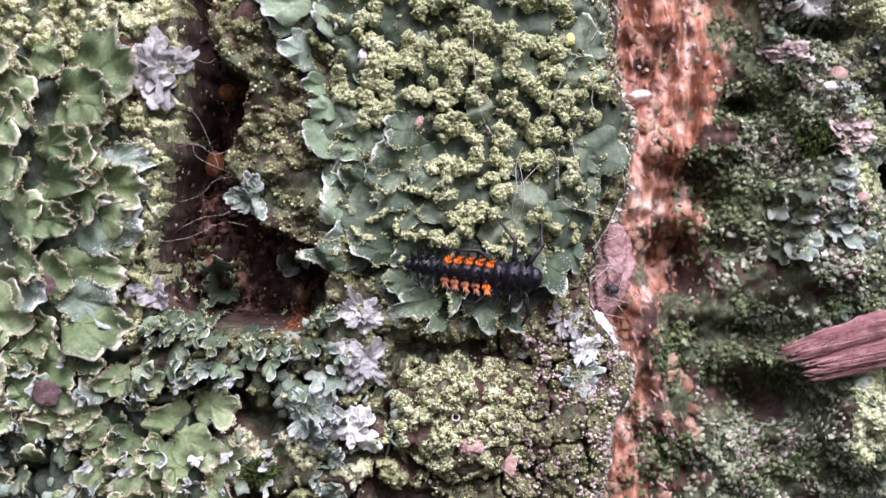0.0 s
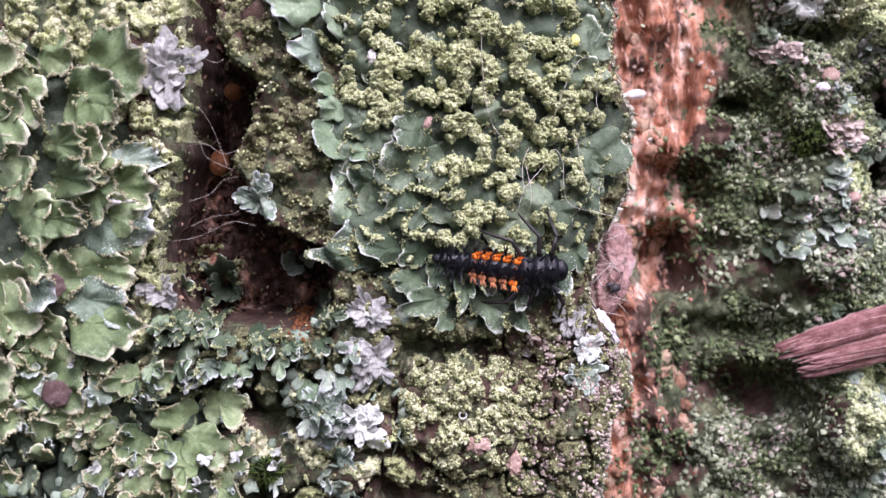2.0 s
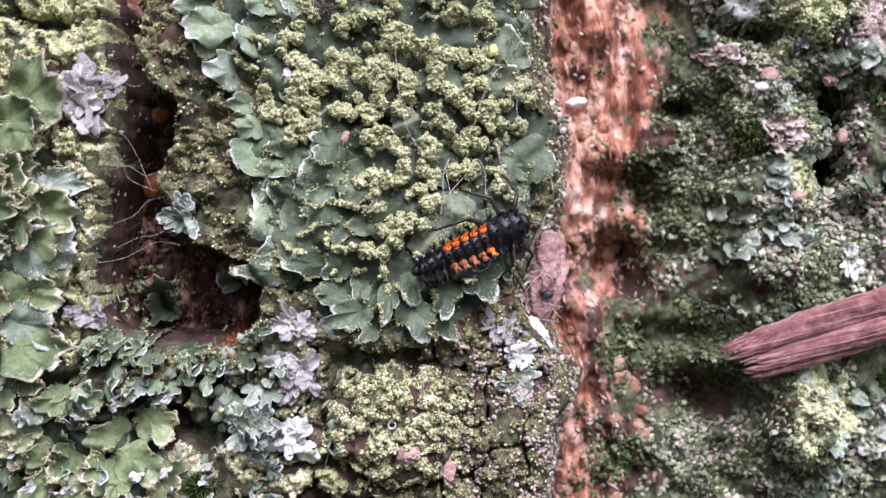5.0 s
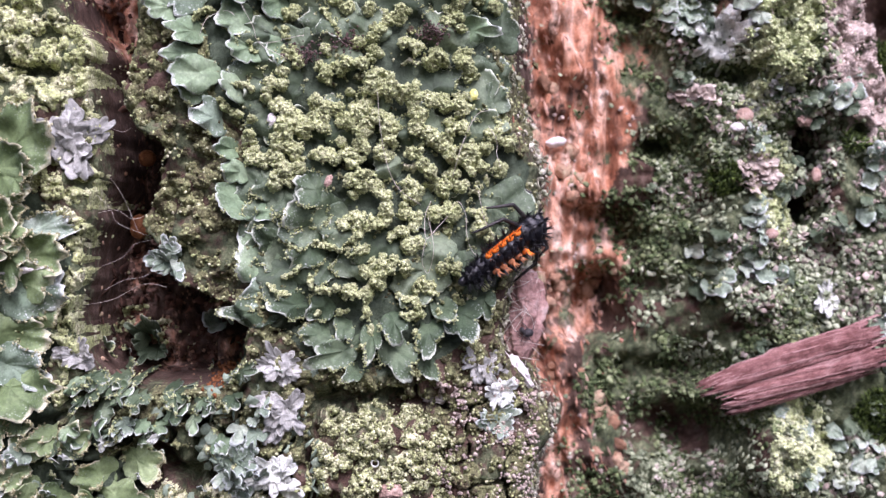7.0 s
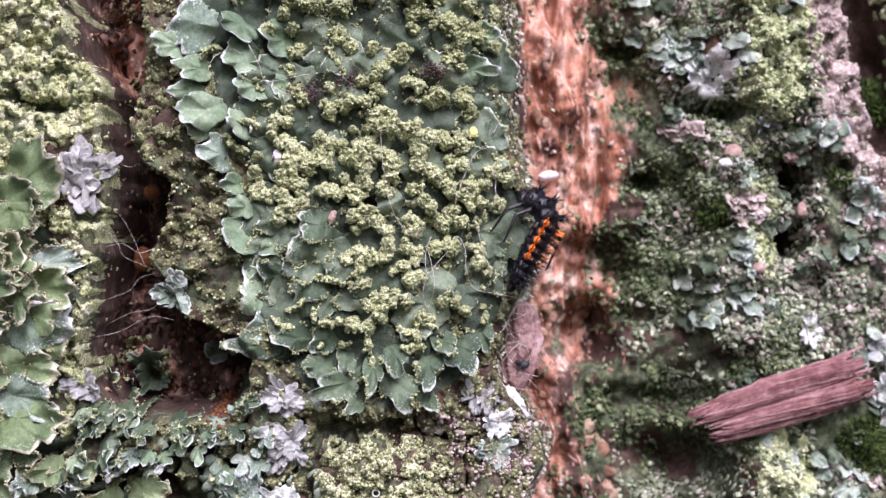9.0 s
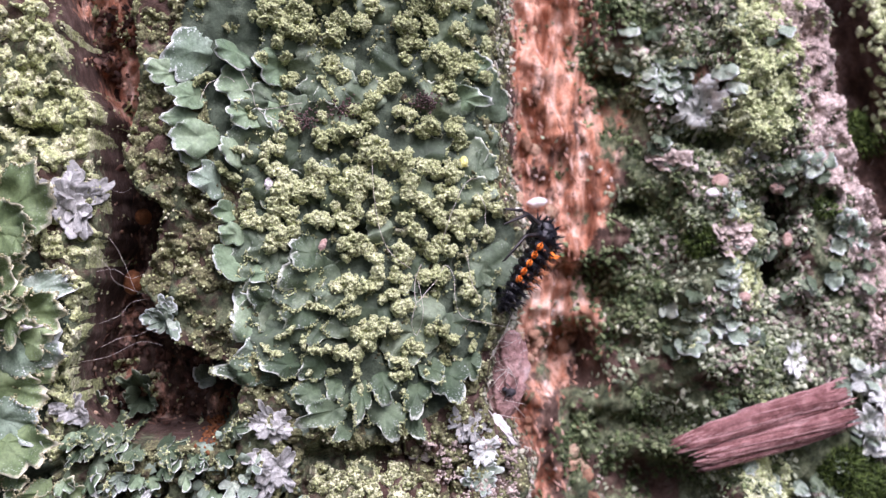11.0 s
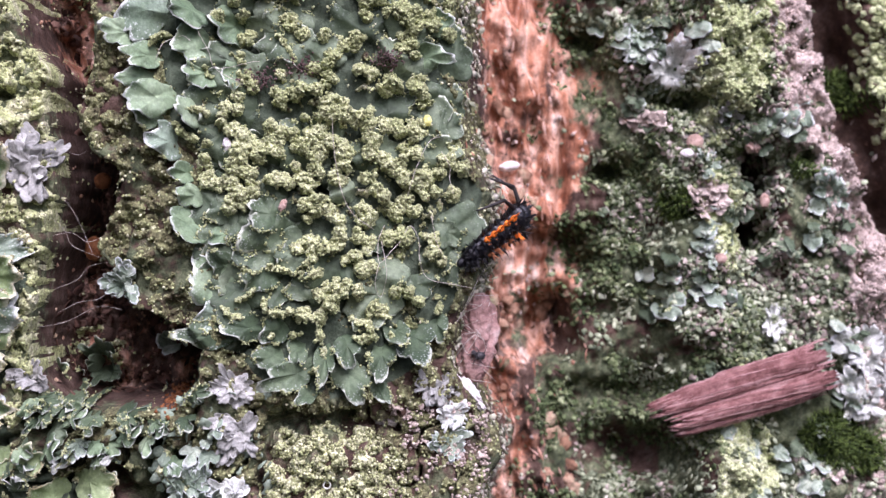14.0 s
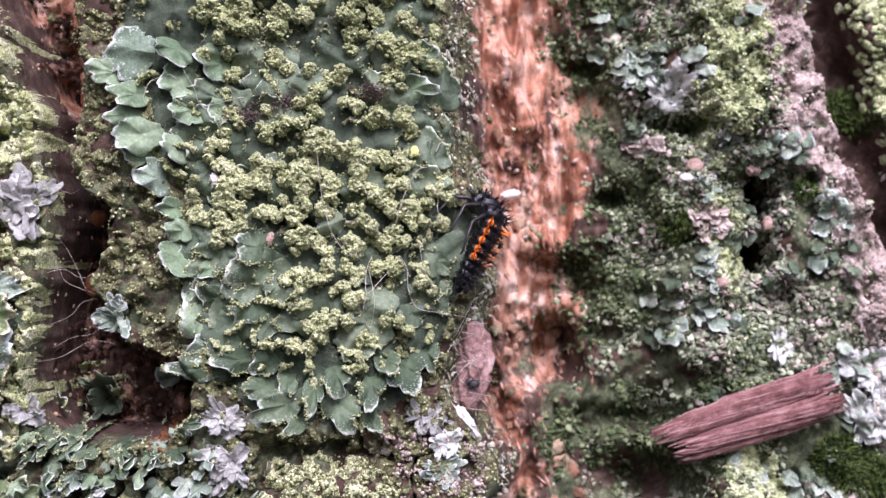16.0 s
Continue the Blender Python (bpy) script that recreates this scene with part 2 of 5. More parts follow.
THALLUS_PALE = material("thallus_pale_green", [(0.09, 0.145, 0.08), (0.175, 0.25, 0.14), (0.3, 0.385, 0.245)], 2.0, 0.3, 0.6, 0.3, obj=0.3, rim=(0.76, 0.8, 0.74), rim_from=0.86, dots=0.25)
THALLUS_YELLOW = material("thallus_yellow_green", [(0.085, 0.13, 0.052), (0.175, 0.24, 0.105), (0.31, 0.385, 0.2)], 2.2, 0.3, 0.6, 0.3, obj=0.3, rim=(0.74, 0.71, 0.52), rim_from=0.84, dots=0.25)
FROSTED = material("thallus_frosted", [(0.11, 0.165, 0.1), (0.21, 0.28, 0.2), (0.38, 0.45, 0.37)], 1.2, 0.2, 0.7, 0.4, obj=0.3, rim=(0.62, 0.66, 0.61), rim_from=0.8, dots=1.0)
PALE = material("lichen_grey_white", [(0.32, 0.345, 0.3), (0.53, 0.555, 0.495), (0.76, 0.78, 0.72)], 0.9, 0.2, 0.85, 0.5, obj=0.35, rim=(0.62, 0.64, 0.62), rim_from=0.85)
LAVENDER = material("lichen_lavender", [(0.2, 0.205, 0.185), (0.35, 0.355, 0.325), (0.54, 0.545, 0.51)], 0.9, 0.2, 0.85, 0.5, obj=0.35)
BLUE = material("lichen_blue_grey", [(0.14, 0.19, 0.13), (0.26, 0.33, 0.245), (0.46, 0.52, 0.41)], 0.9, 0.2, 0.8, 0.5, obj=0.35, rim=(0.6, 0.65, 0.62), rim_from=0.8)
CREAM = material("cream_soredia", [(0.22, 0.21, 0.1), (0.42, 0.4, 0.225), (0.6, 0.56, 0.38)], 1.5, 0.15, 0.95, 0.4, island=0.4, bump_size=0.05)
SOREDIA = material("soredia", [(0.25, 0.285, 0.13), (0.425, 0.465, 0.235), (0.6, 0.63, 0.385)], 1.5, 0.15, 0.95, 0.4, island=0.3, bump_size=0.05, grain=0.16)
CRUST = material("granular_crust", [(0.09, 0.085, 0.045), (0.27, 0.295, 0.14), (0.46, 0.5, 0.25), (0.68, 0.69, 0.46)], 1.2, 0.15, 0.95, 0.4, island=0.5, bump_size=0.05, grain=0.2)
CRUST_BROWN = material("granular_crust_brown", [(0.07, 0.055, 0.032), (0.235, 0.25, 0.12), (0.42, 0.465, 0.22), (0.7, 0.68, 0.5)], 1.2, 0.15, 0.95, 0.4, island=0.4, bump_size=0.05, grain=0.18)
CRUST_MAUVE = material("granular_crust_mauve", [(0.25, 0.19, 0.165), (0.44, 0.355, 0.315), (0.6, 0.5, 0.45), (0.56, 0.54, 0.42)], 2.2, 0.15, 0.95, 0.5, island=0.14, bump_size=0.06, grain=0.2)
CRUST_FAR = material("granular_crust_bright", [(0.21, 0.25, 0.11), (0.4, 0.46, 0.23), (0.56, 0.61, 0.35), (0.7, 0.72, 0.52)], 1.4, 0.15, 0.95, 0.4, island=0.3, bump_size=0.05, grain=0.2)
CRUST_PALE = material("crumbly_pale_crust", [(0.25, 0.22, 0.17), (0.46, 0.45, 0.36), (0.66, 0.64, 0.54), (0.82, 0.76, 0.7)], 1.2, 0.15, 0.95, 0.4, island=0.5, bump_size=0.05, grain=0.18)
CRUMB = material("inner_bark_crumbs", [(0.1, 0.052, 0.032), (0.3, 0.165, 0.1), (0.48, 0.31, 0.21), (0.36, 0.35, 0.22)], 1.2, 0.15, 0.95, 0.6, island=0.3, bump_size=0.06)
CHIP = material("inner_bark_chips", [(0.17, 0.07, 0.042), (0.4, 0.2, 0.13), (0.6, 0.37, 0.28), (0.76, 0.57, 0.48)], 2.0, 0.2, 0.9, 0.4, island=0.3)
FLANK = material("flank_scales", [(0.15, 0.165, 0.105), (0.36, 0.38, 0.26), (0.6, 0.57, 0.45), (0.78, 0.72, 0.64)], 3.0, 0.2, 0.85, 0.4, island=0.3)
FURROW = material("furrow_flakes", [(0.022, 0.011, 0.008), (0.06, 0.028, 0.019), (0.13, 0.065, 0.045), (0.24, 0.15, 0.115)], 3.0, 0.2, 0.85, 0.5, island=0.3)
SQUAMULE = material("squamules", [(0.06, 0.08, 0.048), (0.2, 0.24, 0.145), (0.42, 0.47, 0.31), (0.66, 0.68, 0.52)], 4.5, 0.2, 0.85, 0.4, island=0.28)
SQUAMULE_MAUVE = material("squamules_mauve", [(0.17, 0.135, 0.11), (0.36, 0.295, 0.25), (0.55, 0.47, 0.41), (0.72, 0.63, 0.57)], 4.0, 0.2, 0.85, 0.4, island=0.35)
MOSS = material("moss", [(0.02, 0.035, 0.006), (0.05, 0.085, 0.012), (0.11, 0.16, 0.03)], 1.0, 0.2, 0.7, 0.3, island=0.6)
MOSS_SOFT = material("soft_moss", [(0.025, 0.042, 0.015), (0.068, 0.1, 0.038), (0.155, 0.2, 0.085), (0.3, 0.34, 0.19)], 2.5, 0.2, 0.85, 0.3, island=0.4)
# The rim colour here is painted relief shading: fibre ridges lighter than grooves.
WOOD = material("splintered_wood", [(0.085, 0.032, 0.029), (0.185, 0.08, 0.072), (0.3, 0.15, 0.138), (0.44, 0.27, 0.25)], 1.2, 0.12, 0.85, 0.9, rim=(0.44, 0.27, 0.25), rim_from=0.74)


# ---- building helpers ----
def mesh_of(name, verts, faces, mat, smooth=True, rim=None, cover=None):
    """A mesh from arrays in millimetres, written in metres."""
    me = bpy.data.meshes.new(name)
    verts = np.asarray(verts, np.float32) * MM
    faces = np.asarray(faces, np.int32)
    k = faces.shape[1]
    me.vertices.add(len(verts))
    me.vertices.foreach_set("co", verts.ravel())
    me.loops.add(faces.size)
    me.loops.foreach_set("vertex_index", faces.ravel())
    me.polygons.add(len(faces))
    me.polygons.foreach_set("loop_start", np.arange(len(faces), dtype=np.int32) * k)
    me.polygons.foreach_set("use_smooth", np.full(len(faces), smooth))
    if rim is not None:
        me.attributes.new("rim", "FLOAT", "POINT").data.foreach_set("value", np.asarray(rim, np.float32))
    if cover is not None:
        me.attributes.new("cover", "FLOAT_COLOR", "POINT").data.foreach_set("color", np.asarray(cover, np.float32).ravel())
    me.materials.append(mat)
    me.update()
    me.validate()
    return me


def part(name, me, parent, label=""):
    ob = new(name, me)
    ob.parent = parent
    return tagged(ob, label)


def thing(name, x, y, z, label, category, group="", kind=""):
    ob = new(name)
    ob.location = (x * MM, y * MM, z * MM)
    ob.empty_display_size = 0.002
    return tagged(ob, label, category, group, kind)


def grid_faces(n, m):
    a = (np.arange(n - 1)[:, None] * m + np.arange(m - 1)[None]).ravel()
    return np.stack([a, a + 1, a + m + 1, a + m], 1)


def tube(points, radii, sides=8, cap=True):
    """Vertices and quads of a tube along points (n x 3) with radii."""
    pts, radii = np.asarray(points, float), np.asarray(radii, float)
    t = np.gradient(pts, axis=0)
    t /= np.linalg.norm(t, axis=1, keepdims=True) + 1e-9
    ref = np.where(np.abs(t[:, 1:2]) > 0.9, [[1.0, 0, 0]], [[0, 1.0, 0]])
    a = np.cross(t, ref)
    a /= np.linalg.norm(a, axis=1, keepdims=True) + 1e-9
    b = np.cross(t, a)
    ang = np.linspace(0, 2 * np.pi, sides, endpoint=False)
    v = pts[:, None] + radii[:, None, None] * (np.cos(ang)[None, :, None] * a[:, None] + np.sin(ang)[None, :, None] * b[:, None])
    n = len(pts)
    f = [(i * sides + j, i * sides + (j + 1) % sides, (i + 1) * sides + (j + 1) % sides, (i + 1) * sides + j) for i in range(n - 1) for j in range(sides)]
    v = v.reshape(-1, 3)
    if cap:
        v = np.vstack([v, pts[0], pts[-1]])
        f += [(len(v) - 2, (j + 1) % sides, j, j) for j in range(sides)] + [(len(v) - 1, (n - 1) * sides + j, (n - 1) * sides + (j + 1) % sides, (n - 1) * sides + (j + 1) % sides) for j in range(sides)]
    return v, np.array(f)


def ico(level=0):
    bm = bmesh.new()
    bmesh.ops.create_icosphere(bm, subdivisions=level + 1, radius=1.0)
    v, f = np.array([q.co[:] for q in bm.verts]), np.array([[q.index for q in p.verts] for p in bm.faces])
    bm.free()
    return v, f


ICO, ICO_FINE = ico(0), ico(1)


def granules(name, x, y, z, r, mat, label, category, shape=ICO, squash=1.0):
    """One joined scatter of small rounded grains, uneven in shape."""
    sv, sf = shape
    n = len(x)
    jit = 1 + 0.28 * rng.standard_normal((n, len(sv), 1)).clip(-1.5, 1.5)
    v = sv[None] * jit * np.asarray(r)[:, None, None] * np.array([1, squash, 1]) + np.stack([x, y, z], 1)[:, None]
    f = sf[None] + (np.arange(n) * len(sv))[:, None, None]
    ob = new(name, mesh_of(name, v.reshape(-1, 3), f.reshape(-1, 3), mat))
    return tagged(ob, label, category, kind="stuff")


def drop_in(n, box, keep):
    """n random places in a box (x0, x1, z0, z1), kept with the chance that keep(x, z) gives."""
    x, z = rng.uniform(box[0], box[1], n), rng.uniform(box[2], box[3], n)
    ok = rng.random(n) < keep(x, z)
    return x[ok], z[ok]


# ---- bark ----
def build_bark():
    def sheet(xs, zs):
        X, Z = np.meshgrid(xs, zs)
        x, z = X.ravel(), Z.ravel()
        h = height(x, z)
        fur, val, far = zones(x, z)
        red_right = np.interp(z, [-25, -15, -10, -3, 0.5, 4, 10, 15, 24], [11.2, 12.2, 13.2, 14.6, 15.0, 13.2, 15.4, 15.6, 13.6])
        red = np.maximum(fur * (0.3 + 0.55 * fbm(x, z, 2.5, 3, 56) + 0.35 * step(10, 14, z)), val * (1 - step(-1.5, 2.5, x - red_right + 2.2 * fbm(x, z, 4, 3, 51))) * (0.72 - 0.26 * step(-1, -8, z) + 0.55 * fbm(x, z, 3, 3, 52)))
        red = np.maximum(red, far * 0.3)
        red = np.maximum(red, 0.62 * val * (1 - far) * step(0.0, 0.3, fbm(x, z, 5, 3, 53)) * step(27, 21, x))
        green = 0.58 * (1 - 0.7 * step(6, 11, z)) * val * step(0.1, 0.3, fbm(x, z, 2.6, 3, 57)) * step(7, 9, x) * (1 - far) + val * (1 - far) * step(12, 17, x) * (0.62 + 0.7 * fbm(x, z, 5, 3, 54)) + (1 - val) * (1 - fur) * (0.55 + 0.4 * fbm(x, z, 4, 2, 55))
        leaf = (1 - val) * (1 - fur) * np.maximum(on_thallus(x, z), on_left(x, z))
        cover = np.stack([red, green.clip(0, 1), leaf, np.ones_like(red)], 1)
        return np.stack([x, -h, z], 1), grid_faces(len(zs), len(xs)), cover

    xs = np.concatenate([np.arange(-120, -42, 1.5), np.arange(-42, 52, 0.215), np.arange(52, 121, 1.5)])
    zs = np.concatenate([np.arange(-100, -28, 1.5), np.arange(-28, 31, 0.215), np.arange(31, 101, 1.5)])
    v, f, c = sheet(xs, zs)
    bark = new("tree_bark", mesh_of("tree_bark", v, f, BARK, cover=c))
    tagged(bark, "deeply furrowed grey bark with red-brown inner wood in its cracks", "tree trunk", kind="structure")


def build_trunk_back():
    """The rest of the trunk, behind the bark that is seen."""
    a, zs = np.linspace(-0.02, math.pi + 0.02, 60), np.arange(-100, 101, 4.0)
    A, Z = np.meshgrid(a, zs)
    r = 119 + 2.5 * fbm(A * 60, Z * 0.3, 8, 3, 57)
    v = np.stack([r * np.cos(A), 68 + 8 * np.cos(A) + r * 0.9 * np.sin(A), Z], -1).reshape(-1, 3)
    me = mesh_of("trunk_back", v, grid_faces(len(zs), len(a)), BARK, cover=np.tile([0.1, 0.4, 0.0, 1.0], (len(v), 1)))
    tagged(new("trunk_back", me), "grey-green furrowed bark on the trunk's far side", "tree trunk", kind="structure")


def on_thallus(x, z):
    """1 on the stretch of the plate that the broad green lichen covers."""
    left = np.interp(z, [-9, -7, -5, -1, 2, 5, 7, 9, 12, 19, 30], [-4, -9.5, -12, -12.6, -11.6, -12.4, -13.2, -14, -16, -17.5, -18])
    right = np.interp(z, [-9, -6, -3, 0, 6, 9, 12, 30], [-3, 2.2, 3.6, 5.6, 6.2, 5.0, 4.2, 4.2])
    wob = 0.8 * fbm(x, z, 2.5, 3, 61)
    return step(0, 0.5, x - left + wob) * step(0, 0.5, right - x + wob) * step(-9.2, -8.0, z + wob)


def on_left(x, z):
    right = np.interp(z, [-21, -15, -12, -9, -6, 0, 4, 7, 9], [-21, -20, -25, -26.5, -25.5, -24.8, -26.5, -29, -33])
    return step(0, 0.8, right - x + 0.8 * fbm(x, z, 2.5, 3, 62)) * step(10, 8.5, z)


build_bark()
build_trunk_back()


# ---- leafy lichens ----
RIMS = []


def lobe_mesh(x, z, ang, length, width, seed, lift=0.35, curl=0.5, scallops=4, thick=0.14, powder=0.0, cream=False, cut=0.0):
    """A thin lobe that lies on the bark from its base at x, z and ends in rounded lobules. cut: how far the lobules stand apart.
    Returns vertices, faces and margin weights."""
    r = np.random.default_rng(seed)
    n, m = (8, 54) if length > 2.2 else (5, 36)
    u = np.linspace(0.0, 1.0, n)[:, None] ** 0.75
    th = np.linspace(-np.pi, np.pi, m, endpoint=False)[None]
    ph, ph2, ph3 = r.uniform(0, 6.28, 3)
    k = max(2, round(scallops * r.uniform(0.7, 1.3)))
    fore = 0.5 + 0.5 * np.cos(th)
    edge = np.full_like(th, 0.7 - 0.35 * cut) + 0.05 * np.sin(2 * th + ph)
    for a0 in np.linspace(-1.45, 1.45, k) + r.uniform(-0.5, 0.5, k) * 1.45 / k:
        r0 = r.uniform(0.75, 1.15) * (0.42 - 0.1 * cut) * (3.2 / (k + 0.4)) ** 0.5
        d0 = (1.0 - r0) * r.uniform(0.78, 1.08)
        along, inside = d0 * np.cos(th - a0), r0 * r0 - (d0 * np.sin(th - a0)) ** 2
        edge = np.maximum(edge, np.where(inside > 0, along + np.sqrt(np.maximum(inside, 0)), 0))
    edge = edge * (1 + 0.025 * np.sin(9 * th + ph) + 0.03 * np.sin(17 * th + ph2) * fore + 0.015 * np.sin(31 * th + ph3))
    warp = th + 0.3 * np.sin(th + ph3)
    lx = length * (0.42 + 0.58 * u * edge * np.cos(th))
    lz = width * 0.6 * u * edge * np.sin(th) * (0.85 + 0.2 * np.cos(th))
    lz = lz + r.uniform(-0.3, 0.3) * length * (lx / length) ** 2
    a = radians(ang)
    X, Z = x + lx * math.cos(a) - lz * math.sin(a), z + lx * math.sin(a) + lz * math.cos(a)
    rim = u * (0.3 + 0.7 * fore ** 0.4) + 0 * th
    marks = []
    if powder:
        run = np.sin(2 * warp[0] + ph) + 0.8 * np.sin(5 * warp[0] + ph2)
        for c in np.flatnonzero((run > 1.3 - 2.6 * powder) & (fore[0] > 0.25)):
            marks.append(c)
    at_base = smooth_height(np.full_like(X, x), np.full_like(X, z))
    h = np.maximum(smooth_height(X, Z), at_base - 1.0)
    wave = np.sin(k * warp + ph2)
    frill = np.sin(2.1 * k * warp + ph3)
    hh = h + lift * (0.3 + 0.7 * fore * u) + curl * rim ** 4 * (0.35 + 0.45 * wave + 0.4 * frill) + 0.07 * width * wave * u ** 1.5 * fore + 0.1 * width * (1 - u * u)
    hh = hh + 0.5 * fbm(X, Z, 1.9, 2, 71) + 0.08 * fbm(X, Z, 0.6, 2, 72) - (0.3 + 0.6 * lift) * (1 - fore) ** 2 * u
    RIMS.extend((X[-1, c], Z[-1, c], hh[-1, c] - float(smooth_height(X[-1, c], Z[-1, c])) + 0.05, cream) for c in marks)
    top = np.stack([X, -hh, Z], -1).reshape(-1, 3)
    low = np.stack([X, -hh + thick, Z], -1).reshape(-1, 3)
    i, j = np.meshgrid(np.arange(n - 1), np.arange(m), indexing="ij")
    i, j = i.ravel(), j.ravel()
    f = np.stack([i * m + j, (i + 1) * m + j, (i + 1) * m + (j + 1) % m, i * m + (j + 1) % m], 1)
    N = n * m
    e = (n - 1) * m + np.arange(m)
    e2 = (n - 1) * m + (np.arange(m) + 1) % m
    faces = np.vstack([f, f[:, ::-1] + N, np.stack([e, e + N, e2 + N, e2], 1)])
    return np.vstack([top, low]), faces, np.concatenate([rim.ravel(), rim.ravel()])


def thallus(name, rows, mat, label, category, seed, group="", frost=(), lift=0.6, curl=0.45, scallops=4, stagger=0.22, powder=0.0, cut=0.0):
    """A leafy lichen: one thing whose lobes are its parts. rows: x, z, direction, length, width of each lobe."""
    root = thing(name, 0, 0, 0, label, category, group)
    for k, (x, z, ang, ln, wd) in enumerate(rows):
        v, f, rim = lobe_mesh(x, z, ang, ln, wd, seed * 100 + k, lift + stagger * (k * 7 % 5), curl, scallops, powder=powder, cream=mat is THALLUS_YELLOW, cut=cut)
        part("lobe", mesh_of("lobe", v, f, FROSTED if k in frost else mat, rim=rim), root)
    return root


MARGIN_A = [
    (-15.3, 12.0, -161, 3.2, 2.9), (-14.1, 9.0, -173, 2.8, 2.7), (-13.3, 7.0, -177, 2.2, 1.5), (-12.7, 5.7, -158, 2.2, 1.9),
    (-12.7, 3.9, -153, 2.9, 2.9), (-11.0, 3.4, -131, 2.1, 1.6),
    (-9.3, -0.7, -178, 5.0, 4.1), (-10.8, -2.3, -170, 3.3, 2.1), (-10.0, -3.6, -165, 5.4, 2.1), (-8.5, -3.2, -159, 3.3, 2.2),
    (-7.1, -3.3, -153, 2.6, 2.1), (-10.4, 0.2, 168, 2.8, 2.1), (-7.0, 1.0, -169, 4.0, 3.0), (-6.7, 2.9, 175, 4.3, 3.4),
    (-7.4, 4.4, -168, 2.8, 2.6),
]
FINGERS = [
    (-7.1, -4.8, -146, 3.6, 2.0), (-5.1, -5.6, -137, 4.7, 2.3), (-5.3, -7.5, -134, 1.9, 1.3), (-3.2, -5.2, -92, 4.0, 2.7),
    (-4.9, -4.2, -81, 3.5, 1.5), (-1.5, -6.0, -88, 3.7, 1.5), (-1.3, -4.3, -67, 3.0, 2.2), (0.7, -2.9, -67, 3.7, 2.9),
    (2.6, -2.4, -69, 2.6, 2.0), (-0.5, -2.9, -64, 2.8, 1.8), (-6.3, -4.4, -126, 1.9, 1.7), (-3.2, -3.7, -98, 2.8, 2.1),
]
UPPER = [
    (-15.0, 18.1, -179, 4.4, 3.7), (-16.9, 16.5, -167, 2.9, 2.1), (-15.7, 15.2, -156, 2.7, 2.1), (-16.1, 13.4, -175, 2.9, 1.7),
    (-14.6, 12.5, -158, 4.0, 3.0), (-12.7, 16.7, -138, 3.0, 3.1), (-12.0, 14.4, -139, 2.5, 2.7), (-13.1, 11.2, -164, 1.6, 2.3),
    (-10.1, 17.5, -151, 2.6, 3.1), (-13.5, 18.6, -125, 1.9, 3.1), (-10.1, 14.8, -139, 2.5, 2.3), (0.8, 15.0, 27, 3.2, 2.1),
    (1.6, 17.5, 24, 2.7, 2.1),
]
LEFT_A = [
    (-32.4, 6.9, 34, 3.0, 2.2), (-30.8, 4.6, 40, 4.1, 3.4), (-29.0, 5.0, -17, 2.1, 2.2), (-30.4, 2.3, -12, 2.9, 2.6),
    (-32.6, 1.8, 18, 3.8, 2.6), (-29.3, 1.2, 2, 5.1, 2.5), (-29.9, -0.4, 2, 5.4, 3.4), (-32.5, -0.3, 14, 4.5, 2.6),
    (-31.0, -2.8, 2, 6.7, 4.1), (-33.6, -2.9, 17, 5.0, 2.6), (-30.2, -4.6, 6, 5.8, 3.4),
]
LEFT_B = [
    (-32.4, -5.4, 0, 6.9, 3.1), (-31.6, -7.2, -1, 6.2, 3.1), (-30.4, -7.5, -43, 5.7, 4.1), (-33.8, -8.7, -21, 4.1, 3.0),
    (-34.2, -6.6, -11, 3.8, 3.0), (-33.7, -11.6, 16, 3.1, 2.6), (-34.5, 3.9, 28, 2.5, 3.0), (-34.4, 0.7, -24, 2.5, 3.0),
    (-34.6, 7.2, 32, 2.1, 2.6), (-33.9, -4.4, -11, 3.1, 2.6), (-34.0, -13.5, 23, 3.2, 2.2), (-29.3, -10.7, -32, 2.6, 1.8),
]
LOW_A = [
    (-31.0, -14.4, -155, 2.4, 2.2), (-29.5, -12.9, -68, 3.1, 2.5), (-22.0, -13.4, -24, 3.8, 2.9), (-23.4, -15.6, -25, 4.5, 3.3),
    (-24.4, -15.7, -150, 3.0, 2.5), (-21.5, -17.6, -4, 3.6, 3.3), (-22.6, -18.2, -163, 4.8, 3.9), (-24.9, -11.7, -148, 3.3, 2.2),
    (-26.6, -14.3, -140, 4.1, 2.9), (-25.6, -13.5, 38, 3.1, 2.2), (-21.9, -15.6, 152, 2.9, 2.9), (-26.5, -18.3, -162, 2.6, 2.5),
    (-21.5, -19.2, -5, 3.3, 2.9),
]
LOW_B = [
    (-31.6, -16.3, -141, 1.9, 1.9), (-30.5, -16.6, -35, 1.8, 1.4), (-33.1, -18.5, -33, 1.8, 2.2), (-23.2, -9.8, -44, 2.0, 1.8),
    (-24.2, -11.6, -32, 2.6, 1.8), (-22.5, -10.1, 47, 1.5, 1.4), (-25.3, -12.8, -62, 1.6, 1.5), (-21.0, -11.2, -133, 1.5, 1.3),
    (-28.6, -9.6, -59, 2.9, 1.4), (-20.2, -14.4, 33, 2.1, 1.3), (-26.6, -15.7, 36, 1.3, 1.4), (-26.4, -12.1, -52, 1.8, 1.3),
]
PURE = [
    (-16.2, -4.8, -170, 1.3, 1.4), (-16.2, -5.0, 18, 1.3, 1.3), (-16.3, -5.0, -99, 0.9, 1.5), (-15.4, -4.7, 140, 0.7, 1.1),
]
